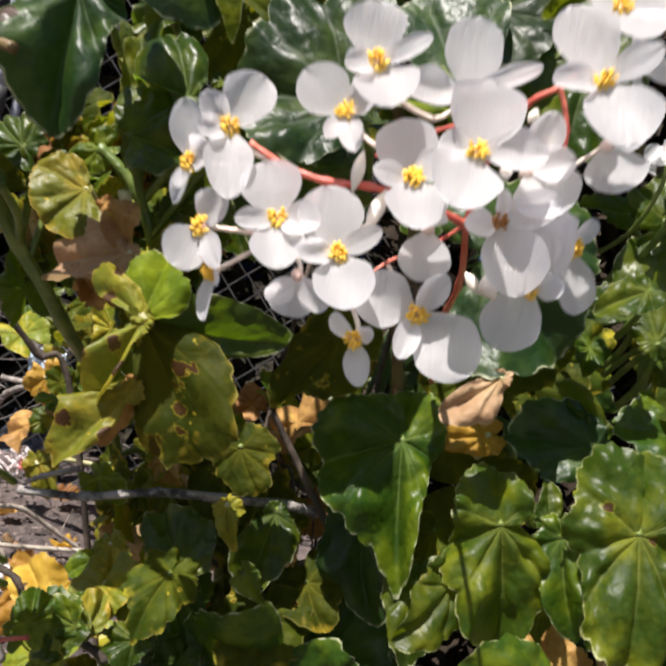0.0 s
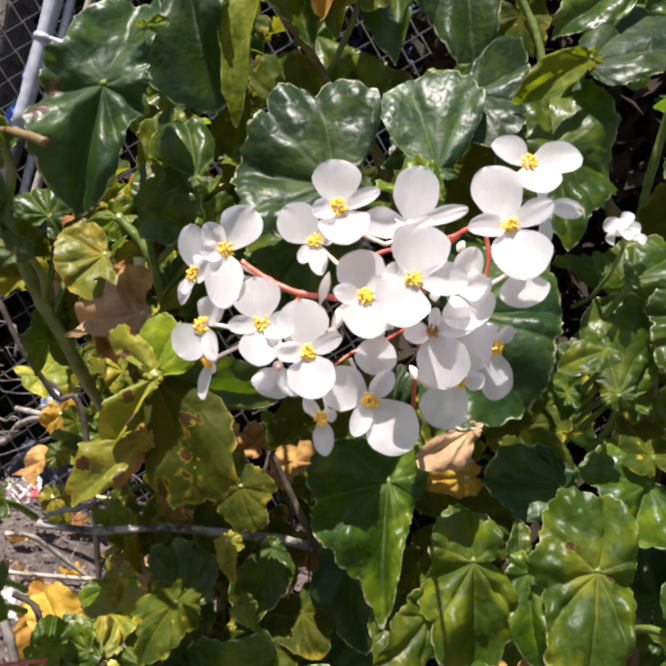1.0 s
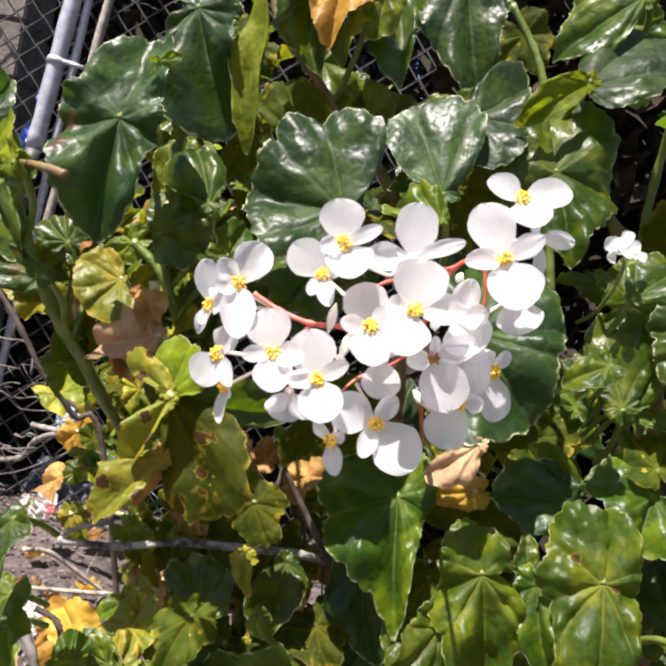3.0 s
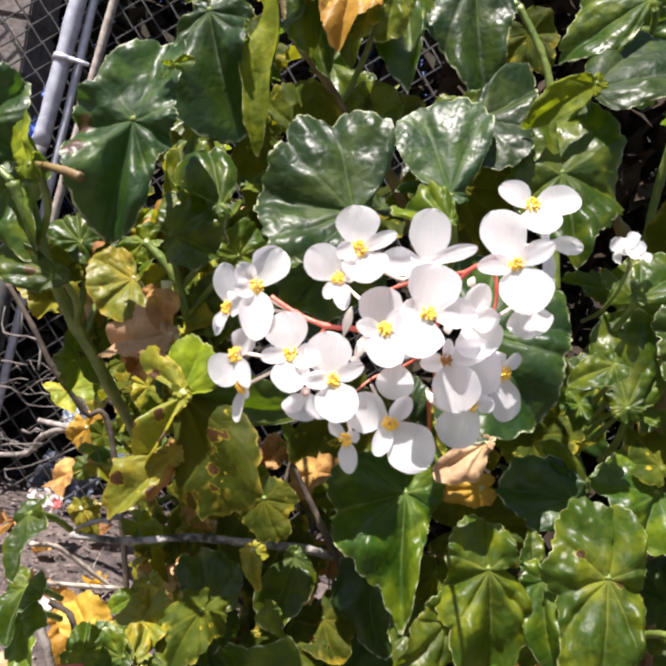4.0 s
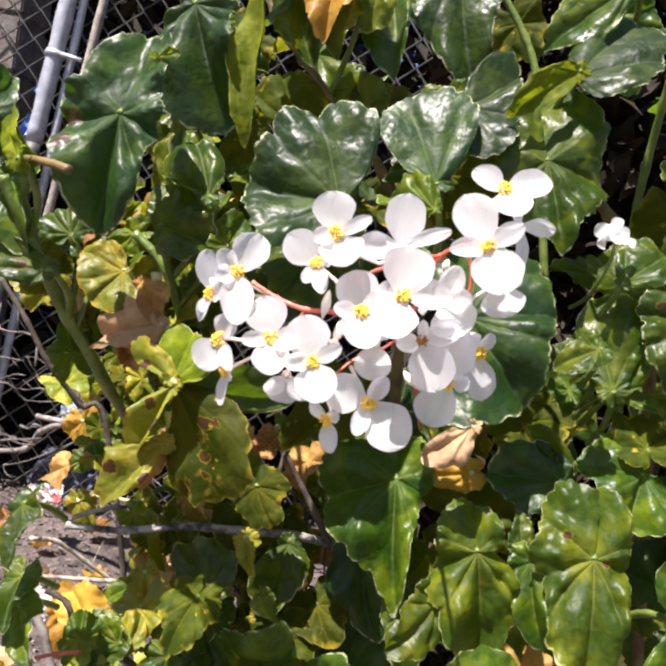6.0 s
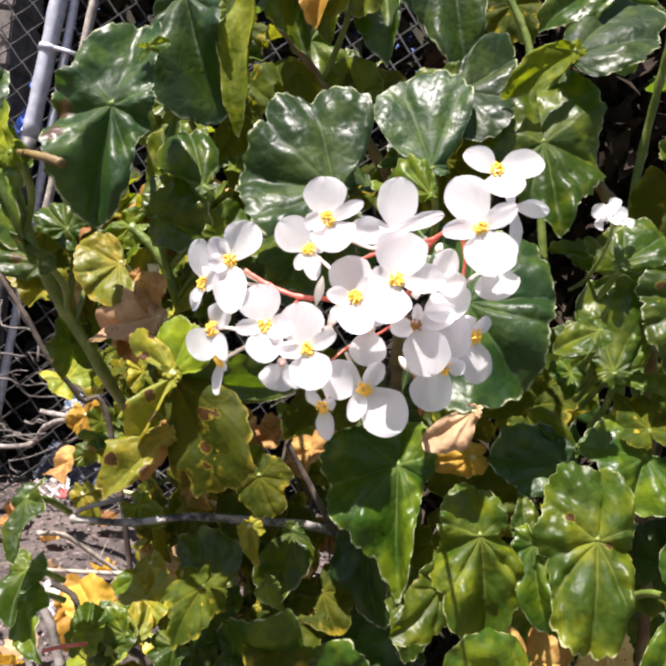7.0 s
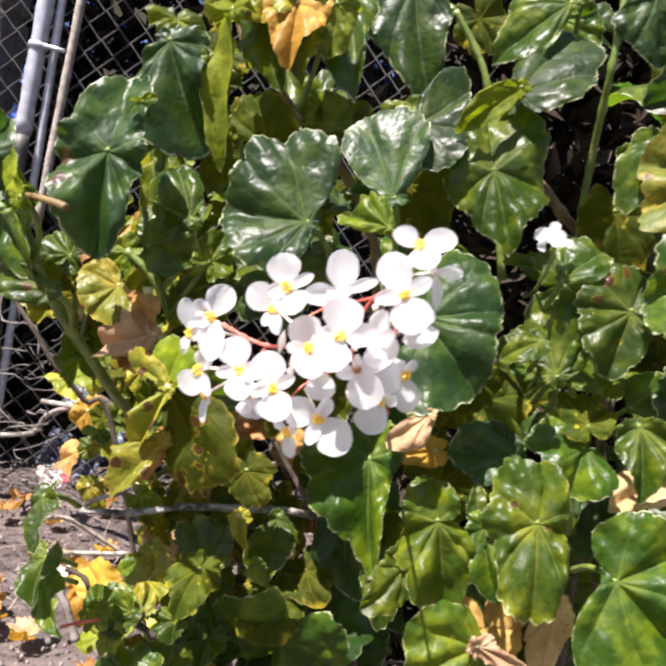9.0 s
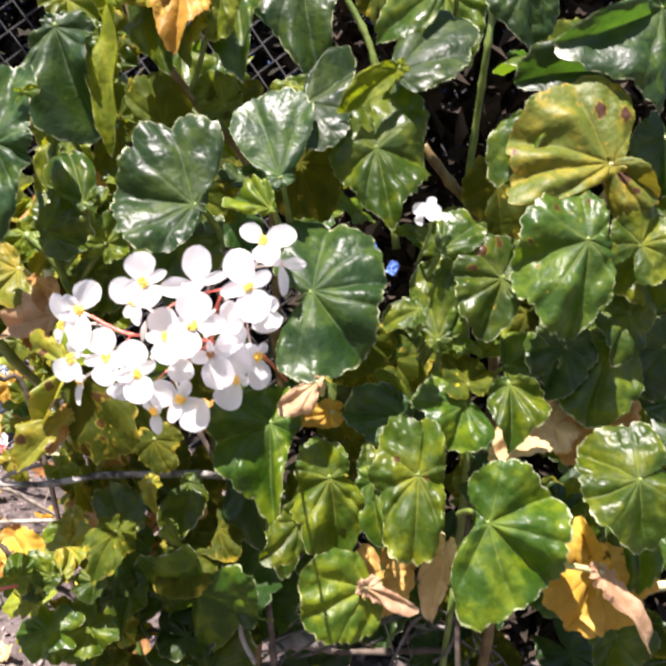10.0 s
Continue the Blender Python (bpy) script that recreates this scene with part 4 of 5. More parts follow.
leaf(MID, (0.095, 0.615, 1.046), (0.143, 0.642, 1.099), -22.7, (0.19, 0.16, 0.16, 0.16, 0.26, 0.62, 1.18, 0.81, 0.64, 0.65, 0.74, 0.90, 0.81, 0.51), "deep", notch=0.3, pleat=0.7, crease=0.05, droop=0.12, crumple=0.7)
leaf(MID, (0.071, 0.700, 1.217), (0.099, 0.670, 1.079), 3, (0.16, 0.16, 0.16, 0.20, 0.31, 0.43, 0.60, 0.76, 0.60, 0.45, 0.28, 0.16, 0.16, 0.16), "deep", pleat=0.8)
leaf(MID, (-0.003, 0.670, 1.187), (0.032, 0.597, 1.077), 10.2, (0.16, 0.16, 0.16, 0.16, 0.21, 0.33, 0.47, 0.60, 0.38, 0.24, 0.18, 0.16, 0.16, 0.16), "green", pleat=1.1, crumple=0.8)
leaf(MID, (0.172, 0.590, 1.004), (0.195, 0.560, 0.926), 0, (0.95, 0.94, 0.77, 0.61, 0.69, 0.73, 0.73, 0.81, 0.60, 0.58, 0.56, 0.51, 0.56, 0.70), "green", notch=0.6, pleat=1.3)
leaf(MID, (0.186, 0.600, 1.084), (0.256, 0.608, 1.119), -24.4, (0.16, 0.16, 0.16, 0.16, 0.85, 1.50, 1.44, 0.91, 0.76, 0.55, 0.42, 0.16, 0.16, 0.16), "deep", notch=0.05, pleat=0.6, droop=0.15, crease=0.05, crumple=0.7)
leaf(MID, (0.233, 0.640, 1.190), (0.160, 0.640, 1.138), 8, (0.16, 0.16, 0.16, 0.16, 0.16, 0.68, 0.90, 0.84, 0.70, 0.57, 0.45, 0.33, 0.16, 0.16), "green")
leaf(MID, (0.187, 0.595, 1.087), (0.128, 0.575, 1.041), -20, (0.16, 0.16, 0.16, 0.16, 0.16, 0.16, 0.40, 0.77, 0.34, 0.18, 0.10, 0.11, 0.16, 0.16), "lit_lime", crease=0.2, pleat=0.8)
leaf(MID, (0.087, 0.580, 0.700), (0.090, 0.525, 0.608), 12, (0.41, 0.41, 0.33, 0.29, 0.25, 0.37, 0.58, 0.77, 0.71, 0.68, 0.63, 0.57, 0.47, 0.40), "green", notch=0.5, pleat=1.5, crease=0.05, droop=0.1)
leaf(MID, (0.118, 0.530, 0.853), (0.189, 0.533, 0.879), -23.2, (0.16, 0.53, 0.92, 1.22, 1.28, 1.19, 1.09, 0.91, 0.97, 1.00, 1.14, 1.23, 0.85, 0.16), "deep", notch=0.4, pleat=1.2, droop=0.3, frill=0.7)
leaf(MID, (0.152, 0.495, 0.674), (0.171, 0.472, 0.600), 3.5, (0.45, 0.36, 0.29, 0.16, 0.32, 0.54, 0.80, 0.88, 0.69, 0.57, 0.41, 0.42, 0.49, 0.53), "lime", notch=0.48, pleat=1.9, crease=-0.05, crumple=1.4)
leaf(MID, (0.236, 0.480, 0.689), (0.239, 0.456, 0.610), 4.5, (0.68, 0.46, 0.34, 0.32, 0.35, 0.56, 0.90, 0.98, 0.67, 0.51, 0.57, 0.56, 0.65, 0.75), "lime", notch=0.6, pleat=1.8, crease=-0.05, crumple=1.4, stains=((0.25, -0.18, 0.07), (-0.1, 0.02, 0.05)))
leaf(MID, (0.229, 0.560, 0.727), (0.165, 0.570, 0.726), 17.8, (0.16, 0.16, 0.17, 0.21, 0.48, 0.70, 0.86, 0.96, 0.67, 0.50, 0.37, 0.23, 0.16, 0.16), "deep")
leaf(MID, (0.235, 0.570, 0.739), (0.196, 0.570, 0.768), -10, (0.16, 0.16, 0.16, 0.16, 0.16, 0.22, 0.48, 0.86, 0.39, 0.16, 0.16, 0.16, 0.16, 0.16), "green")
leaf(RIGHT, (0.291, 0.555, 0.746), (0.281, 0.525, 0.709), 0, (0.48, 0.16, 0.16, 0.38, 0.73, 1.02, 1.02, 0.89, 0.96, 1.12, 1.12, 1.00, 0.95, 0.90), "green", notch=0.5, pleat=1.2)
leaf(RIGHT, (0.255, 0.560, 0.813), (0.230, 0.590, 0.892), -8, (0.16, 0.16, 0.16, 0.16, 0.16, 0.29, 0.65, 0.96, 0.50, 0.25, 0.16, 0.16, 0.16, 0.16), "green", pleat=0.8, notch=0.12)
leaf(RIGHT, (0.260, 0.565, 0.813), (0.285, 0.565, 0.850), 0, (0.16, 0.16, 0.16, 0.16, 0.16, 0.62, 1.06, 0.78, 0.51, 0.16, 0.16, 0.16, 0.16, 0.16), "lime")
leaf(RIGHT, (0.263, 0.570, 0.812), (0.307, 0.570, 0.799), -20, (0.16, 0.16, 0.16, 0.16, 0.16, 0.41, 0.81, 0.64, 0.34, 0.16, 0.16, 0.16, 0.16, 0.16), "lime")
leaf(RIGHT, (0.312, 0.550, 0.883), (0.298, 0.530, 0.821), 4, (0.67, 0.46, 0.32, 0.19, 0.33, 0.52, 0.71, 0.89, 0.81, 0.76, 0.76, 0.79, 0.76, 0.75), "spotted", notch=0.7, pleat=1.2, stains=((0.45, -0.35, 0.14), (0.2, -0.55, 0.12), (0.5, 0.0, 0.08)))
leaf(RIGHT, (0.380, 0.510, 0.930), (0.385, 0.480, 0.841), 2, (0.53, 0.33, 0.22, 0.27, 0.32, 0.43, 0.71, 1.00, 0.93, 0.84, 0.75, 0.70, 0.68, 0.65), "spotted", notch=0.8, pleat=1.2, stains=((0.30, -0.35, 0.05), (-0.05, -0.45, 0.06), (0.15, -0.3, 0.04)))
leaf(RIGHT, (0.406, 0.550, 1.009), (0.307, 0.550, 0.993), 4, (0.16, 0.16, 0.16, 0.16, 0.23, 0.50, 1.05, 1.02, 1.03, 1.00, 0.92, 0.74, 0.30, 0.17), "ochre", notch=0.2, pleat=0.9, frill=0.6, stains=((0.55, 0.05, 0.10), (0.2, 0.3, 0.06), (0.5, -0.2, 0.09)))
leaf(RIGHT, (0.407, 0.550, 1.008), (0.456, 0.530, 0.986), 15, (0.16, 0.16, 0.16, 0.16, 0.26, 0.48, 0.76, 1.01, 1.07, 0.84, 0.29, 0.16, 0.16, 0.16), "ochre", pleat=1.4, stains=((0.1, 0.3, 0.15), (0.2, 0.6, 0.1)))
leaf(RIGHT, (0.310, 0.475, 0.649), (0.370, 0.445, 0.599), 2, (0.50, 0.69, 0.81, 0.82, 0.91, 0.93, 0.95, 0.99, 1.07, 1.16, 0.56, 0.21, 0.16, 0.16), "green", notch=0.25, pleat=1.2, frill=0.7)
leaf(RIGHT, (0.198, 0.460, 0.579), (0.136, 0.440, 0.559), 0, (0.16, 0.16, 0.38, 0.61, 0.71, 0.83, 0.95, 1.04, 0.97, 0.75, 0.50, 0.21, 0.16, 0.16), "lime", notch=0.3, pleat=0.8)
leaf(RIGHT, (0.322, 0.510, 0.781), (0.330, 0.480, 0.728), 0, (0.16, 0.18, 0.28, 0.50, 0.70, 0.79, 0.87, 0.83, 0.64, 0.45, 0.34, 0.26, 0.19, 0.16), "green", notch=0.35, pleat=1.6)
leaf(RIGHT, (0.336, 0.570, 0.790), (0.376, 0.570, 0.805), -10, (0.16, 0.16, 0.25, 0.59, 0.84, 1.01, 1.13, 1.00, 0.81, 0.59, 0.28, 0.16, 0.16, 0.16), "green")
leaf(RIGHT, (0.443, 0.460, 0.710), (0.394, 0.451, 0.684), 18.6, (0.60, 0.63, 0.75, 0.97, 1.16, 1.10, 1.05, 0.98, 0.99, 1.03, 1.06, 1.07, 1.03, 0.69), "green", notch=0.4, pleat=1.5)
leaf(RIGHT, (0.324, 0.650, 1.213), (0.341, 0.656, 1.141), -11.1, (0.16, 0.16, 0.16, 0.16, 0.44, 0.76, 0.91, 0.90, 0.78, 0.69, 0.34, 0.16, 0.16, 0.16), "deep")
leaf(RIGHT, (0.417, 0.630, 1.117), (0.322, 0.599, 1.099), -16, (0.16, 0.16, 0.16, 0.16, 0.17, 0.29, 0.59, 0.93, 0.61, 0.37, 0.17, 0.16, 0.16, 0.16), "deep", pleat=1.4, notch=0.4)
leaf(RIGHT, (0.456, 0.600, 1.178), (0.363, 0.555, 1.118), -21, (0.16, 0.16, 0.16, 0.37, 0.87, 0.87, 0.93, 0.46, 0.19, 0.14, 0.16, 0.16, 0.16, 0.16), "deep", pleat=1.5, crumple=1.4)
leaf(RIGHT, (0.449, 0.580, 0.827), (0.432, 0.560, 0.735), 0, (0.16, 0.21, 0.30, 0.38, 0.48, 0.66, 0.83, 1.03, 0.74, 0.61, 0.38, 0.16, 0.16, 0.16), "green", notch=0.4)
leaf(RIGHT, (0.349, 0.585, 1.069), (0.309, 0.565, 0.977), 35, (0.16, 0.16, 0.16, 0.16, 0.16, 0.16, 0.50, 0.80, 0.56, 0.26, 0.16, 0.16, 0.16, 0.16), "green")
leaf(LEFT, (-0.101, 0.478, 0.723), (-0.123, 0.478, 0.681), 10, (0.16, 0.16, 0.16, 0.19, 0.30, 0.48, 0.80, 0.48, 0.24, 0.16, 0.16, 0.16, 0.16, 0.16), "brown", frill=3.0, petiole=False)
leaf(MID, (0.129, 0.485, 0.771), (0.097, 0.480, 0.741), 6, (0.16, 0.16, 0.16, 0.16, 0.22, 0.63, 0.86, 0.48, 0.23, 0.17, 0.16, 0.16, 0.16, 0.16), "tan", notch=0.3, frill=1.6, pleat=1.2, crease=0.1)
leaf(LEFT, (-0.134, 0.530, 0.805), (-0.192, 0.539, 0.791), 21.7, (0.16, 0.16, 0.22, 0.30, 0.38, 0.61, 0.87, 0.93, 0.54, 0.24, 0.16, 0.16, 0.16, 0.16), "tan", notch=0.2, frill=1.6, pleat=1.4)
leaf(LEFT, (-0.160, 0.545, 0.837), (-0.135, 0.528, 0.816), -2.4, (0.16, 0.16, 0.16, 0.16, 0.30, 0.72, 1.01, 0.83, 0.32, 0.18, 0.16, 0.16, 0.16, 0.16), "brown", notch=0.2, frill=2.0, petiole=False)
leaf(LEFT, (-0.241, 0.465, 0.915), (-0.279, 0.503, 0.962), -22.2, (0.16, 0.16, 0.16, 0.16, 0.16, 0.24, 0.65, 0.34, 0.11, 0.16, 0.16, 0.16, 0.16, 0.16), "lit_lime", notch=0.2, pleat=0.7, droop=0.0)
leaf(LEFT, (-0.223, 0.500, 0.836), (-0.285, 0.507, 0.857), -1.7, (0.16, 0.16, 0.18, 0.26, 0.36, 0.54, 0.80, 0.65, 0.22, 0.16, 0.16, 0.16, 0.16, 0.16), "spotted", notch=0.2, pleat=0.8, stains=((-0.1, 0.3, 0.10), (0.1, 0.45, 0.05)))
leaf(RIGHT, (0.248, 0.560, 0.906), (0.286, 0.577, 0.942), -23.6, (0.16, 0.16, 0.16, 0.16, 0.35, 0.71, 1.04, 0.85, 0.62, 0.28, 0.16, 0.16, 0.16, 0.16), "green", notch=0.3, pleat=0.7)
leaf(RIGHT, (0.236, 0.570, 0.826), (0.197, 0.583, 0.832), 19.8, (0.16, 0.16, 0.16, 0.16, 0.16, 0.44, 0.82, 0.95, 0.85, 0.58, 0.29, 0.16, 0.16, 0.16), "green", notch=0.3, pleat=0.9)

# smaller leaves, upper left
leaf(LEFT, (-0.147, 0.570, 0.918), (-0.176, 0.590, 0.975), 20, (0.3, 0.3), "lime")
leaf(LEFT, (-0.151, 0.570, 0.982), (-0.146, 0.554, 0.934), 30, (0.35, 0.4), "lime", frill=2.4)
leaf(LEFT, (-0.154, 0.610, 0.799), (-0.221, 0.610, 0.791), 10, (0.35, 0.4), "brown", frill=2.6)
leaf(LEFT, (-0.237, 0.600, 0.815), (-0.224, 0.584, 0.787), 10, (0.35, 0.3), "tan")
leaf(LEFT, (-0.089, 0.540, 0.880), (-0.081, 0.550, 0.908), 30, (0.7, 0.6), "lime", frill=2.2)
leaf(LEFT, (-0.312, 0.500, 0.943), (-0.273, 0.505, 0.983), 10, (0.7, 0.5), "deep")
leaf(LEFT, (-0.279, 0.520, 0.905), (-0.239, 0.504, 0.847), 20, (0.5, 0.5), "green")
leaf(LEFT, (-0.249, 0.550, 0.834), (-0.296, 0.550, 0.845), 0, (0.5, 0.5), "olive")
leaf(LEFT, (-0.236, 0.570, 0.868), (-0.267, 0.580, 0.887), 0, (0.6, 0.6), "green")
leaf(LEFT, (-0.218, 0.575, 0.856), (-0.241, 0.575, 0.837), 20, (0.6, 0.6), "lime")
leaf(LEFT, (-0.186, 0.590, 0.879), (-0.207, 0.590, 0.860), 10, (0.6, 0.6), "lime")
leaf(LEFT, (-0.113, 0.590, 0.829), (-0.139, 0.610, 0.857), 0, (0.6, 0.6), "lime")
leaf(LEFT, (-0.098, 0.580, 0.843), (-0.110, 0.580, 0.798), 0, (0.6, 0.6), "green")
# lower left group
leaf(LEFT, (0.024, 0.600, 0.770), (-0.015, 0.585, 0.709), 15, (0.5, 0.4), "olive")
leaf(LEFT, (-0.023, 0.740, 0.567), (-0.016, 0.708, 0.496), 0, (0.65, 0.6), "olive")
leaf(LEFT, (-0.075, 0.585, 0.557), (-0.094, 0.553, 0.520), 10, (0.5, 0.4), "olive", frill=2.2)
leaf(LEFT, (-0.084, 0.670, 0.506), (-0.060, 0.638, 0.459), 0, (0.6, 0.5), "green")
leaf(LEFT, (0.008, 0.620, 0.597), (0.018, 0.604, 0.576), 20, (0.45, 0.3), "brown", frill=2.2)
leaf(LEFT, (-0.014, 0.570, 0.575), (0.001, 0.554, 0.564), 10, (0.5, 0.4), "lime")
leaf(LEFT, (-0.070, 0.740, 0.613), (-0.045, 0.724, 0.539), 10, (0.6, 0.5), "olive")
leaf(LEFT, (-0.035, 0.570, 0.673), (-0.020, 0.554, 0.644), 10, (0.75, 0.5), "olive")
leaf(LEFT, (-0.036, 0.560, 0.629), (-0.025, 0.544, 0.602), 10, (0.36, 0.3), "yellow", frill=2.2)
leaf(LEFT, (-0.144, 0.660, 0.539), (-0.132, 0.644, 0.512), 10, (0.45, 0.4), "yellow")
leaf(LEFT, (-0.179, 0.740, 0.587), (-0.156, 0.724, 0.508), 50, (0.35, 0.3), "olive")
leaf(LEFT, (-0.241, 0.740, 0.450), (-0.237, 0.724, 0.393), 10, (0.5, 0.5), "orange")
leaf(LEFT, (-0.186, 0.800, 0.516), (-0.186, 0.800, 0.451), 30, (0.4, 0.4), "yellow")
leaf(LEFT, (-0.163, 0.800, 0.472), (-0.178, 0.800, 0.436), 0, (0.5, 0.4), "tan")
leaf(LEFT, (-0.199, 0.470, 0.656), (-0.197, 0.438, 0.623), 35, (0.35, 0.4), "green")
leaf(LEFT, (-0.196, 0.480, 0.596), (-0.200, 0.448, 0.570), 20, (0.45, 0.4), "green")
leaf(LEFT, (-0.194, 0.480, 0.571), (-0.173, 0.448, 0.540), 20, (0.4, 0.4), "green")
leaf(LEFT, (-0.127, 0.740, 0.602), (-0.108, 0.740, 0.576), 10, (0.5, 0.5), "brown")
leaf(LEFT, (-0.273, 0.800, 0.553), (-0.250, 0.800, 0.515), 10, (0.45, 0.4), "yellow", frill=1.8)
leaf(LEFT, (-0.357, 1.000, 0.606), (-0.329, 1.000, 0.559), 10, (0.6, 0.5), "orange")
leaf(LEFT, (-0.309, 0.900, 0.702), (-0.321, 0.900, 0.670), 10, (0.7, 0.5), "lime")
leaf(LEFT, (-0.240, 0.850, 0.741), (-0.224, 0.850, 0.711), 10, (0.7, 0.6), "lime")
leaf(LEFT, (-0.266, 0.900, 0.663), (-0.280, 0.900, 0.637), 10, (0.7, 0.6), "yellow")
leaf(LEFT, (0.005, 0.600, 0.533), (0.012, 0.568, 0.495), 0, (0.85, 0.5), "olive")
leaf(LEFT, (0.036, 0.620, 0.556), (0.051, 0.588, 0.532), 0, (0.8, 0.8), "olive")
# centre
leaf(MID, (0.070, 0.590, 0.968), (0.028, 0.590, 0.967), 10, (0.32, 0.3), "deep")
leaf(MID, (0.091, 0.630, 0.985), (0.121, 0.614, 0.925), 0, (0.7, 0.5), "olive")
leaf(MID, (-0.004, 0.600, 1.147), (-0.003, 0.600, 1.096), 0, (0.5, 0.4), "lime")
leaf(MID, (-0.023, 0.600, 1.117), (-0.036, 0.600, 1.068), 45, (0.4, 0.3), "lime")
leaf(MID, (-0.043, 0.600, 1.144), (-0.042, 0.568, 1.089), 0, (0.55, 0.5), "orange")
leaf(MID, (-0.074, 0.620, 1.132), (-0.068, 0.588, 1.066), 20, (0.5, 0.5), "green")
leaf(MID, (-0.079, 0.600, 1.155), (-0.136, 0.600, 1.124), 0, (0.6, 0.5), "yellow")
leaf(MID, (0.003, 0.640, 1.040), (-0.028, 0.660, 1.073), 0, (0.5, 0.4), "lime")
leaf(MID, (0.003, 0.650, 1.043), (0.041, 0.670, 1.072), 0, (0.5, 0.4), "olive")
leaf(MID, (0.086, 0.640, 1.065), (0.050, 0.640, 1.059), 20, (0.4, 0.4), "lime")
leaf(MID, (-0.018, 0.550, 0.890), (-0.038, 0.534, 0.842), 0, (0.85, 0.8), "green")
leaf(MID, (-0.031, 0.560, 0.873), (-0.014, 0.544, 0.824), 0, (0.85, 0.8), "deep")
leaf(MID, (0.152, 0.590, 0.715), (0.115, 0.590, 0.702), 10, (0.4, 0.4), "orange")
leaf(MID, (0.182, 0.640, 0.792), (0.182, 0.640, 0.742), 0, (0.8, 0.6), "olive")
leaf(MID, (0.195, 0.500, 0.672), (0.205, 0.480, 0.606), 30, (0.24, 0.25), "green")
leaf(MID, (0.192, 0.520, 0.674), (0.188, 0.530, 0.703), 20, (0.36, 0.3), "green")
leaf(MID, (0.127, 0.490, 0.630), (0.096, 0.460, 0.598), -15, (0.42, 0.3), "lime", frill=1.5, pleat=1.4)
leaf(MID, (0.116, 0.560, 0.597), (0.112, 0.528, 0.552), 10, (0.5, 0.4), "green")
leaf(MID, (0.129, 0.600, 0.627), (0.121, 0.584, 0.580), 20, (0.4, 0.3), "olive")
leaf(MID, (0.069, 0.600, 0.628), (0.077, 0.584, 0.543), 30, (0.45, 0.4), "deep")
leaf(MID, (0.020, 0.600, 0.486), (-0.002, 0.650, 0.410), 0, (0.9, 0.8), "green")
leaf(RIGHT, (0.292, 0.560, 0.769), (0.281, 0.590, 0.795), 0, (0.7, 0.5), "olive")
# right of the flowers
leaf(RIGHT, (0.495, 0.550, 0.638), (0.501, 0.518, 0.566), 30, (0.5, 0.4), "green")
leaf(RIGHT, (0.446, 0.540, 0.931), (0.468, 0.550, 0.966), 0, (0.95, 0.9), "lime")
leaf(RIGHT, (0.459, 0.560, 0.913), (0.481, 0.544, 0.872), 0, (0.8, 0.6), "lime")
leaf(RIGHT, (0.459, 0.570, 0.857), (0.441, 0.554, 0.808), 0, (0.6, 0.6), "green")
leaf(RIGHT, (0.454, 0.540, 0.583), (0.434, 0.508, 0.523), 0, (0.95, 0.6), "orange")
leaf(RIGHT, (0.449, 0.535, 0.590), (0.427, 0.555, 0.628), -35, (0.42, 0.3), "orange")
leaf(RIGHT, (0.424, 0.462, 0.613), (0.481, 0.430, 0.552), -35, (0.16, 0.15), "tan", frill=2.2)
leaf(RIGHT, (0.289, 0.560, 0.572), (0.276, 0.544, 0.497), 45, (0.32, 0.3), "tan")
leaf(RIGHT, (0.225, 0.560, 0.551), (0.237, 0.544, 0.506), 0, (0.8, 0.6), "brown")
leaf(RIGHT, (0.194, 0.447, 0.587), (0.242, 0.431, 0.577), 15, (0.22, 0.2), "tan", frill=2.0)
leaf(RIGHT, (0.398, 0.580, 0.726), (0.321, 0.548, 0.701), 25, (0.38, 0.3), "tan")
leaf(RIGHT, (0.462, 0.600, 0.736), (0.426, 0.600, 0.680), 10, (0.65, 0.6), "brown")
leaf(RIGHT, (0.254, 0.770, 1.219), (0.299, 0.754, 1.138), 15, (0.45, 0.4), "green")
leaf(RIGHT, (0.326, 0.680, 0.989), (0.341, 0.664, 0.923), 0, (0.6, 0.5), "olive")
leaf(RIGHT, (0.259, 0.600, 0.909), (0.304, 0.640, 0.949), -10, (0.5, 0.4), "lime")
leaf(RIGHT, (0.250, 0.660, 0.917), (0.209, 0.660, 0.922), 20, (0.45, 0.4), "green")
leaf(RIGHT, (0.224, 0.520, 0.846), (0.191, 0.512, 0.833), 30, (0.42, 0.3), "lime")
leaf(RIGHT, (0.492, 0.620, 1.049), (0.500, 0.620, 0.980), 0, (0.6, 0.5), "deep")
leaf(RIGHT, (0.518, 0.600, 0.820), (0.497, 0.600, 0.764), 0, (0.7, 0.6), "deep")
leaf(RIGHT, (0.395, 0.570, 0.814), (0.378, 0.554, 0.765), 0, (0.7, 0.6), "deep")
leaf(RIGHT, (0.487, 0.620, 0.794), (0.525, 0.620, 0.747), 0, (0.7, 0.6), "olive")
leaf(RIGHT, (0.510, 0.580, 0.480), (0.491, 0.548, 0.446), 0, (0.9, 0.8), "green")
understorey()
thicket(LEFT, ("lime", "yellow", "green", "olive", "lime", "brown"), 40, (-0.28, -0.10), (0.58, 0.7), (0.76, 0.91), (0.5, 1.1), 31)
thicket(LEFT, ("lime", "green", "yellow", "lime", "green", "brown", "lime"), 16, (-0.14, -0.08), (0.58, 0.66), (0.80, 0.95), (0.35, 0.8), 41)
thicket(LEFT, ("brown", "brown", "yellow", "olive"), 15, (-0.19, -0.12), (0.57, 0.66), (0.75, 0.82), (0.35, 0.75), 42)
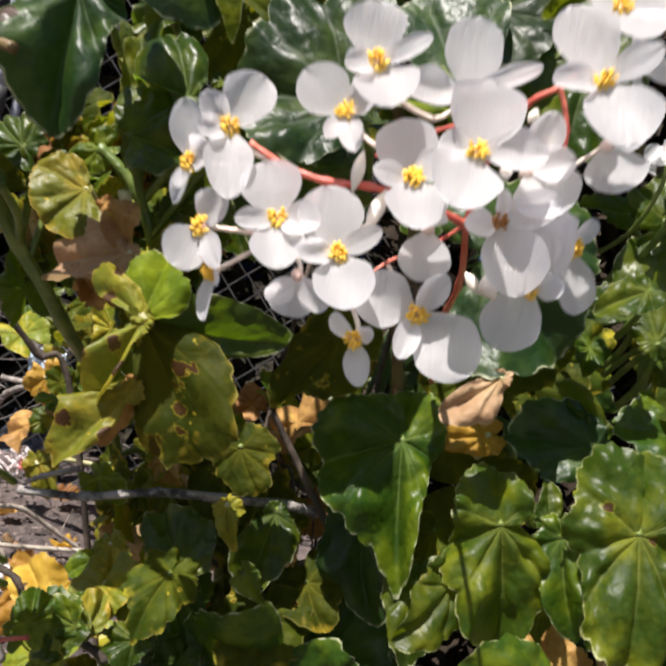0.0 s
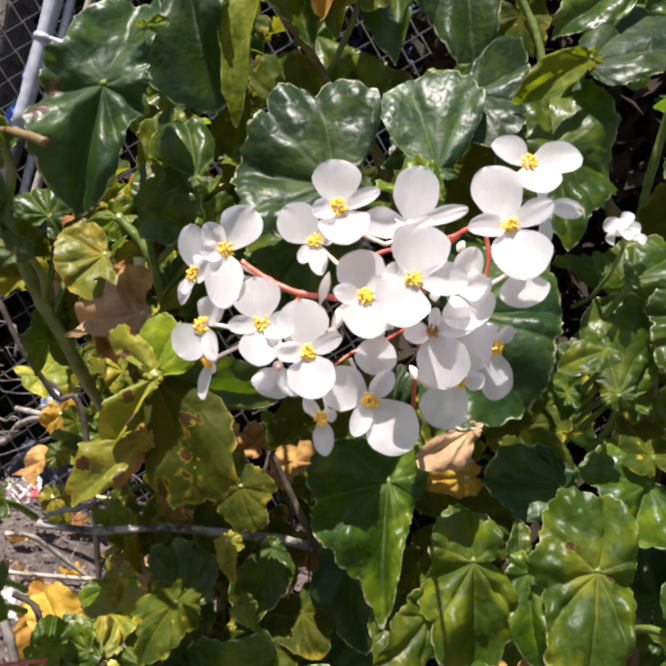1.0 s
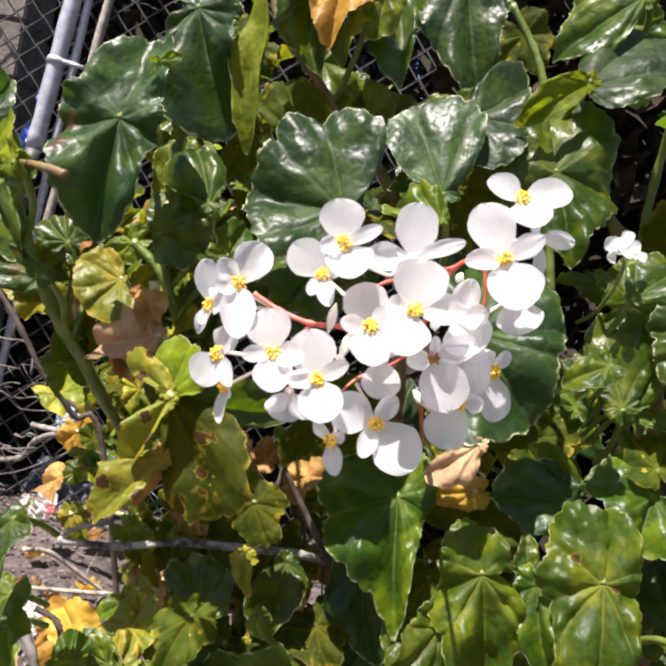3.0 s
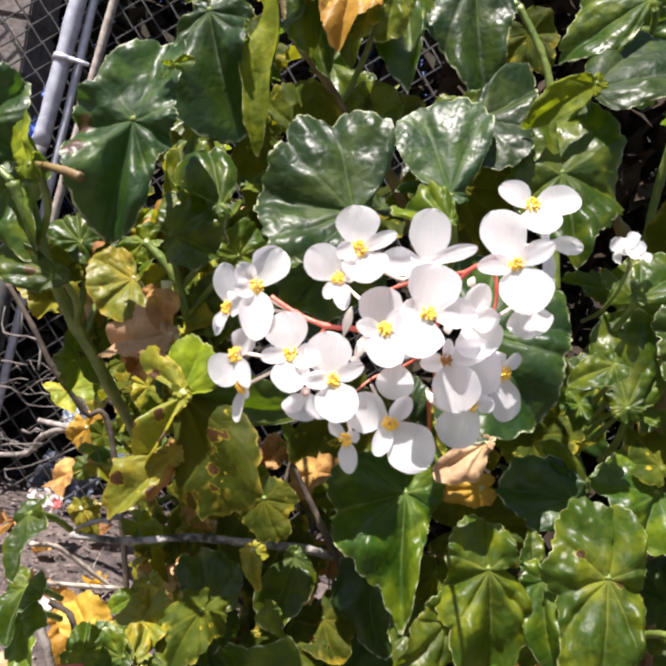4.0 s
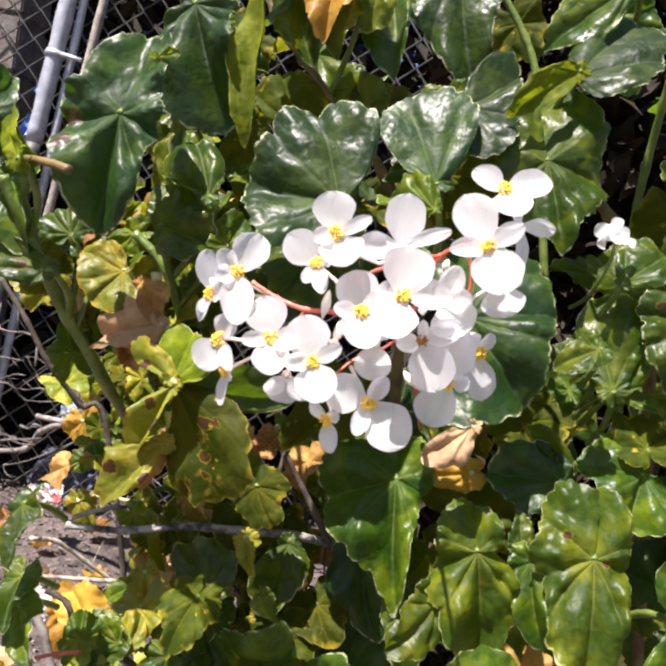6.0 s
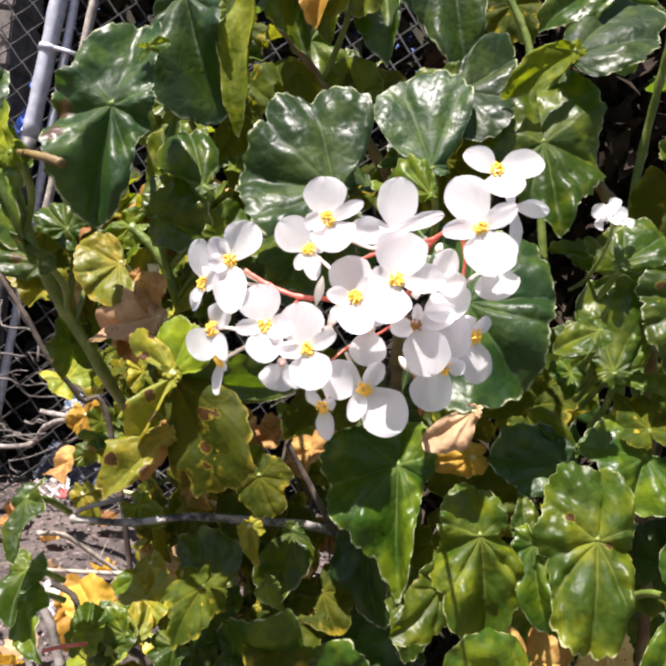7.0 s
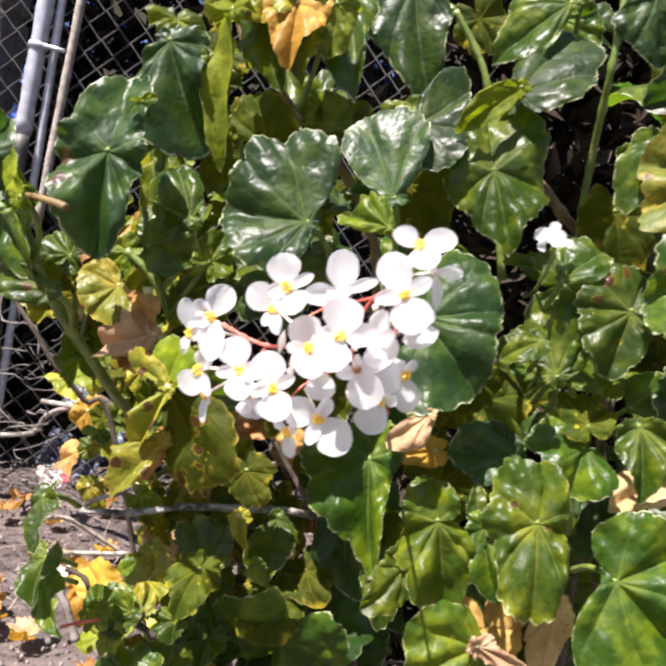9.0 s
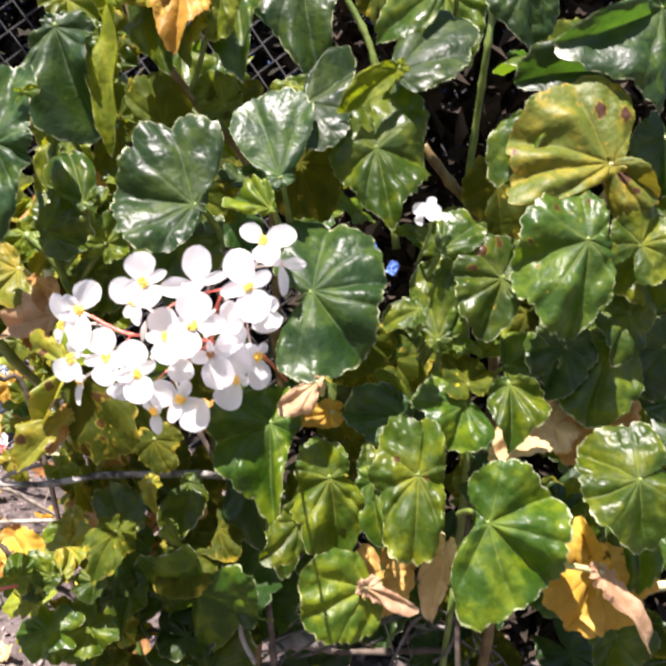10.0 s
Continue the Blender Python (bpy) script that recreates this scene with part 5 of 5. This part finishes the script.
thicket(LEFT, ("lime", "green", "olive", "lime"), 18, (-0.21, -0.12), (0.66, 0.8), (0.96, 1.15), (0.6, 1.1), 32)
thicket(MID, ("olive", "yellow", "brown", "lime", "green"), 44, (-0.16, 0.04), (0.72, 0.9), (0.35, 0.67), (0.5, 1.2), 33)
thicket(LEFT, ("lime", "yellow", "green", "lime"), 9, (-0.16, -0.08), (0.52, 0.62), (0.48, 0.53), (0.4, 0.8), 34)
thicket(LEFT, ("lime", "yellow", "olive"), 16, (-0.33, -0.22), (0.8, 1.0), (0.63, 0.77), (0.5, 0.9), 35)
thicket(MID, ("olive", "lime", "deep", "green"), 13, (-0.07, 0.12), (0.7, 0.85), (0.96, 1.18), (0.7, 1.2), 36)
thicket(RIGHT, ("green", "lime", "deep", "deep"), 20, (0.25, 0.59), (0.62, 0.78), (0.42, 0.82), (0.6, 1.1), 37)
thicket(RIGHT, ("green", "lime", "spotted"), 16, (0.48, 0.55), (0.6, 0.7), (0.77, 0.99), (0.6, 1.0), 38)
thicket(MID, ("green", "olive", "green", "deep"), 18, (-0.11, 0.10), (0.62, 0.72), (0.31, 0.49), (0.9, 1.6), 39)
thicket(LEFT, ("lime", "green", "yellow", "olive"), 13, (-0.20, -0.05), (0.54, 0.66), (0.35, 0.47), (0.4, 0.9), 40)
thicket(LEFT, ("lime", "yellow", "green", "olive", "brown"), 34, (-0.35, -0.24), (0.85, 1.25), (0.54, 0.74), (0.35, 0.75), 43)
thicket(LEFT, ("yellow", "lime", "olive", "tan"), 22, (-0.19, -0.07), (0.7, 0.85), (0.50, 0.60), (0.35, 0.7), 44)

# ---- the flower cluster and its red stalk ----
CLUSTER = cluster_stalk()
stalk([(-0.018, 0.252, 0.851), (-0.006, 0.250, 0.846), (0.008, 0.246, 0.843), (0.021, 0.246, 0.844), (0.036, 0.252, 0.843), (0.054, 0.262, 0.840)], 0.001, 0.0013)
stalk([(0.008, 0.246, 0.843), (0.001, 0.248, 0.831), (-0.006, 0.252, 0.824)], 0.0007, 0.0006)
stalk([(0.054, 0.262, 0.840), (0.043, 0.266, 0.830), (0.031, 0.262, 0.823), (0.020, 0.254, 0.810)], 0.0007, 0.0005)
stalk([(0.054, 0.262, 0.840), (0.056, 0.256, 0.862), (0.062, 0.246, 0.876), (0.070, 0.242, 0.882), (0.077, 0.244, 0.890)], 0.0012, 0.0008)
stalk([(0.070, 0.242, 0.882), (0.075, 0.244, 0.871), (0.076, 0.246, 0.858)], 0.0009, 0.0007)
stalk([(0.062, 0.246, 0.876), (0.036, 0.262, 0.866), (0.021, 0.256, 0.855)], 0.0008, 0.0006)
stalk([(0.054, 0.262, 0.840), (0.068, 0.340, 0.822), (0.080, 0.460, 0.795), (0.100, 0.580, 0.750)], 0.0012, 0.0018)
flower(CLUSTER, (0.082, 0.240, 0.906), -6, -25, [(-62, 15.3, 12.0, 2), (68, 19.5, 15.1, 2), (158, 17.1, 17.1, 16)], (0.077, 0.244, 0.890), 3.2)
flower(CLUSTER, (0.093, 0.248, 0.894), 30, -10, [(93, 15.2, 8.1, 24), (162, 20.4, 7.4, -20), (-70, 11.1, 8.8, 24)], (0.077, 0.244, 0.890), 0)
flower(CLUSTER, (0.077, 0.225, 0.880), -4, -14, [(-32, 23.2, 18.3, 2), (158, 22.0, 20.9, 16), (-114, 16.8, 8.8, 24), (52, 15.8, 9.1, 24)], (0.077, 0.244, 0.890), 3.2)
flower(CLUSTER, (0.086, 0.238, 0.867), 0, 0, [(162, 14.3, 18.4, 16), (50, 10.8, 10.2, 24)], (0.076, 0.246, 0.858), 0)
flower(CLUSTER, (0.016, 0.232, 0.876), 4, -14, [(-14, 17.6, 17.7, 2), (156, 15.5, 18.4, 16), (66, 16.2, 6.7, 24), (-120, 10.5, 8.4, 24)], (0.036, 0.250, 0.868), 3.2)
flower(CLUSTER, (0.010, 0.242, 0.863), -12, -8, [(-52, 18.2, 15.9, 2), (-162, 10.2, 6.6, 24), (153, 15.3, 7.6, 24), (50, 12.7, 10.4, 24)], (0.021, 0.246, 0.856), 3.2)
flower(CLUSTER, (0.044, 0.246, 0.877), 0, -12, [(-4, 22.5, 18.2, 2), (-108, 21.7, 12.2, 20), (72, 21.7, 7.0, 20), (170, 11.0, 14.0, 60)], (0.036, 0.250, 0.868), 0)
flower(CLUSTER, (0.047, 0.223, 0.855), 2, -14, [(4, 20.1, 21.4, 2), (-163, 20.1, 20.4, 16), (78, 19.1, 12.3, 2), (-90, 10.2, 9.7, -10)], (0.056, 0.256, 0.862), 3.2)
flower(CLUSTER, (0.032, 0.230, 0.846), -4, -14, [(-22, 17.5, 18.6, 2), (-98, 11.9, 7.6, 24), (162, 16.1, 17.9, 16), (50, 10.5, 9.3, 24)], (0.036, 0.252, 0.843), 3.2)
flower(CLUSTER, (0.064, 0.234, 0.855), 0, -6, [(140, 16.3, 19.8, 20), (14, 16.8, 10.4, 24), (75, 12.7, 10.1, 24)], (0.076, 0.246, 0.858), 0)
flower(CLUSTER, (0.058, 0.229, 0.839), 3, -4, [(156, 21.2, 19.5, 4), (-112, 11.8, 7.9, 24), (62, 16.7, 10.9, 2), (-8, 8.4, 4.6, 24)], (0.054, 0.262, 0.840), 2.6, ANTHER_OLD)
flower(CLUSTER, (0.073, 0.241, 0.823), -14, 14, [(-162, 20.3, 17.9, 16), (2, 25.4, 19.3, 0), (70, 10.9, 8.6, 24)], (0.063, 0.266, 0.830), 3.2)
flower(CLUSTER, (0.084, 0.245, 0.837), 24, 4, [(12, 10.6, 7.3, 24), (180, 19.8, 16.0, 16), (-70, 12.8, 13.9, 2)], (0.076, 0.246, 0.858), 3.2)
flower(CLUSTER, (0.040, 0.240, 0.834), 0, 6, [(178, 15.5, 15.8, 16), (-10, 7.2, 10.3, 24)], (0.043, 0.258, 0.826), 0)
flower(CLUSTER, (0.015, 0.235, 0.822), 0, -12, [(-20, 19.9, 19.2, 2), (58, 14.6, 7.1, 24), (160, 18.5, 18.2, 16), (-106, 12.4, 8.1, 24)], (0.020, 0.248, 0.810), 3.2)
flower(CLUSTER, (-0.004, 0.240, 0.829), -6, -14, [(-24, 18.1, 18.2, 2), (-114, 13.0, 7.5, 24), (164, 17.7, 16.1, 16), (94, 14.4, 10.6, 24)], (-0.006, 0.252, 0.824), 3.2)
flower(CLUSTER, (-0.029, 0.256, 0.823), -18, 6, [(-152, 15.2, 16.6, 16), (25, 13.3, 11.9, 2), (132, 17.5, 8.3, 24)], (-0.006, 0.252, 0.824), 3.2)
flower(CLUSTER, (-0.024, 0.258, 0.810), -40, 24, [(178, 16.1, 7.6, 24), (20, 7.6, 8.0, 24), (90, 9.6, 7.3, 24)], (-0.006, 0.252, 0.824), 3.2)
flower(CLUSTER, (-0.037, 0.260, 0.843), -24, 4, [(-12, 19.2, 13.9, 2), (-168, 9.2, 5.8, 24), (-150, 16.5, 6.6, -20), (70, 13.5, 11.0, 24)], (-0.006, 0.250, 0.846), 3.2)
flower(CLUSTER, (-0.025, 0.250, 0.854), 8, -12, [(22, 19.4, 16.3, 2), (-52, 12.3, 9.2, 24), (170, 24.6, 14.9, 16), (-120, 10.4, 8.9, 24)], (-0.006, 0.250, 0.846), 3.2)
flower(CLUSTER, (0.041, 0.236, 0.809), 2, -4, [(-78, 19.2, 16.6, 2), (130, 23.2, 20.0, 16), (-164, 15.0, 7.8, 24), (26, 14.6, 8.1, 24)], (0.031, 0.250, 0.822), 3.2)
flower(CLUSTER, (0.025, 0.244, 0.798), -10, 14, [(162, 14.3, 8.3, 24), (-65, 11.0, 6.3, -30), (50, 7.3, 5.9, 24)], (0.020, 0.248, 0.810), 3.0)
flower(CLUSTER, (0.004, 0.248, 0.813), 0, 34, [(186, 13.3, 14.1, 16), (120, 13.0, 9.9, 24), (-130, 11.1, 8.8, 24)], (-0.006, 0.252, 0.824), 0)
bud(CLUSTER, (0.017, 0.240, 0.853), (0.016, 0.238, 0.840), 0.0040)
bud(CLUSTER, (0.026, 0.246, 0.844), (0.022, 0.244, 0.830), 0.0048)
bud(CLUSTER, (0.070, 0.236, 0.870), (0.070, 0.234, 0.857), 0.0046)
bud(CLUSTER, (0.054, 0.245, 0.824), (0.060, 0.243, 0.818), 0.0037)
bud(CLUSTER, (0.059, 0.240, 0.824), (0.063, 0.238, 0.817), 0.0061)
bud(CLUSTER, (0.062, 0.240, 0.872), (0.065, 0.238, 0.871), 0.0047)
bud(CLUSTER, (0.023, 0.244, 0.833), (0.022, 0.242, 0.829), 0.0048)
bud(CLUSTER, (0.073, 0.238, 0.860), (0.073, 0.236, 0.855), 0.0043)
bud(CLUSTER, (0.055, 0.222, 0.853), (0.056, 0.220, 0.849), 0.0037)
side_bud((0.231, 0.555, 0.943))

# ---- twigs and sticks ----
twig("twig", TWIG, [(-0.219, 0.620, 0.589), (-0.163, 0.630, 0.591), (-0.105, 0.630, 0.606), (-0.052, 0.640, 0.608), (0.003, 0.660, 0.606), (0.034, 0.680, 0.598)], 0.0034, 0.0046, "grey-barked dead twig among the begonias")
twig("twig", DRY_WOOD, [(-0.215, 0.620, 0.596), (-0.200, 0.620, 0.605), (-0.173, 0.630, 0.614)], 0.0022, 0.0026, "pale dry twig stub")
twig("twig", DRY_WOOD, [(-0.233, 0.560, 0.568), (-0.215, 0.560, 0.532), (-0.202, 0.560, 0.511), (-0.188, 0.560, 0.475)], 0.0034, 0.0044, "bleached dry leafless twig")
twig("twig", BARK, [(-0.206, 0.560, 0.550), (-0.185, 0.560, 0.542), (-0.171, 0.560, 0.517), (-0.136, 0.560, 0.507), (-0.106, 0.560, 0.491)], 0.0026, 0.003, "dark thin leafless twig")
twig("twig", DRY_WOOD, [(-0.242, 0.550, 0.516), (-0.224, 0.550, 0.500), (-0.212, 0.550, 0.475)], 0.003, 0.003, "bleached dry leafless twig")
twig("straw", STRAW, [(-0.659, 1.600, 0.170), (-0.616, 1.650, 0.155), (-0.552, 1.700, 0.098), (-0.470, 1.750, 0.028)], 0.006, 0.005, "dry straw stalk on the soil")
twig("straw", STRAW, [(-0.624, 1.550, 0.106), (-0.522, 1.600, 0.096), (-0.413, 1.650, 0.089)], 0.005, 0.005, "dry straw stalk on the soil")
twig("branch", DRY_WOOD, [(-0.931, 1.900, 0.276), (-0.836, 1.900, 0.298), (-0.776, 1.850, 0.368), (-0.679, 1.800, 0.412), (-0.518, 1.800, 0.414)], 0.007, 0.009, "pale bent branch lying against the fence")
twig("branch", DRY_WOOD, [(-0.794, 1.850, 0.406), (-0.691, 1.800, 0.416), (-0.572, 1.750, 0.435), (-0.476, 1.700, 0.428)], 0.007, 0.01, "weathered grey fallen branch")
twig("branch", BARK, [(-0.732, 1.800, 0.523), (-0.625, 1.750, 0.481), (-0.534, 1.700, 0.450), (-0.452, 1.700, 0.411)], 0.006, 0.008, "dark weathered fallen branch")
twig("branch", BARK, [(-0.642, 1.700, 0.571), (-0.557, 1.700, 0.522), (-0.487, 1.700, 0.491)], 0.006, 0.008, "dark weathered fallen branch")
twig("stick", DRY_WOOD, [(0.113, 0.800, 0.293), (0.150, 0.820, 0.298), (0.205, 0.850, 0.276)], 0.01, 0.012, "pale broken stick under the plants")
twig("stick", BARK, [(0.201, 0.800, 0.297), (0.277, 0.800, 0.303), (0.378, 0.800, 0.315)], 0.004, 0.005, "dark fallen stick under the plants")
twig("twig", DRY_WOOD, [(0.521, 0.800, 0.400), (0.593, 0.800, 0.351), (0.656, 0.800, 0.286)], 0.005, 0.006, "pale dry bare twig")
twig("stem", STEM_PALE, [(0.570, 0.660, 0.494), (0.578, 0.620, 0.528), (0.608, 0.620, 0.536)], 0.005, 0.005, "pale bare cut leaf stalk")
twig("twig", DRY_WOOD, [(0.066, 0.620, 0.476), (0.075, 0.620, 0.422), (0.093, 0.620, 0.390)], 0.003, 0.003, "pale dry bare twig")
twig("stalk", STALK_RED, [(-0.183, 0.500, 0.522), (-0.168, 0.500, 0.528), (-0.148, 0.500, 0.534)], 0.0016, 0.0016, "thin red bare flower stalk")
dry_brush((-0.82, -0.52), (1.3, 1.95), (0.31, 0.61), 34, 3)
dry_brush((-0.02, 0.05), (0.72, 0.9), (0.40, 0.64), 26, 4)
dry_brush((-0.03, 0.65), (0.66, 0.9), (0.26, 0.38), 40, 5)
scrap("pale_rag", RAG, (-0.720, 1.950, 0.440), 0.10, 0.10, "pale blue crumpled rag caught in twigs", 3)
scrap("pale_rag", RAG, (-0.584, 1.850, 0.357), 0.13, 0.10, "pale blue crumpled rag caught in twigs", 4)
scrap("paper_scrap", PAPER, (-0.794, 2.000, 0.135), 0.10, 0.07, "crumpled whitish paper on the soil", 5)
scrap("red_wrapper", RED, (-0.753, 1.970, 0.147), 0.03, 0.025, "small red wrapper on the soil", 6)
scrap("paper_scrap", PAPER, (-0.497, 1.300, 0.168), 0.07, 0.05, "crumpled whitish paper on the soil", 8)
# small sheets added where something blue is glimpsed between the leaves
scrap("blue_tarp_scrap", TARP, (-1.180, 2.350, 1.242), 0.07, 0.13, "small blue sheet added for a glimpse of blue behind the leaves", 11)
scrap("blue_tarp_scrap", TARP, (-1.159, 2.350, 1.405), 0.05, 0.07, "small blue sheet added for a glimpse of blue behind the leaves", 12)
scrap("blue_tarp_scrap", TARP, (0.279, 1.200, 0.850), 0.020, 0.026, "small blue sheet added for a glimpse of blue behind the leaves", 14)
scrap("blue_tarp_scrap", TARP, (0.237, 1.200, 0.884), 0.016, 0.022, "small blue sheet added for a glimpse of blue behind the leaves", 15)
scrap("dark_bag", TARP_DARK, (-0.868, 2.300, 0.113), 0.20, 0.12, "dark grey-blue plastic bag by the fence", 7)
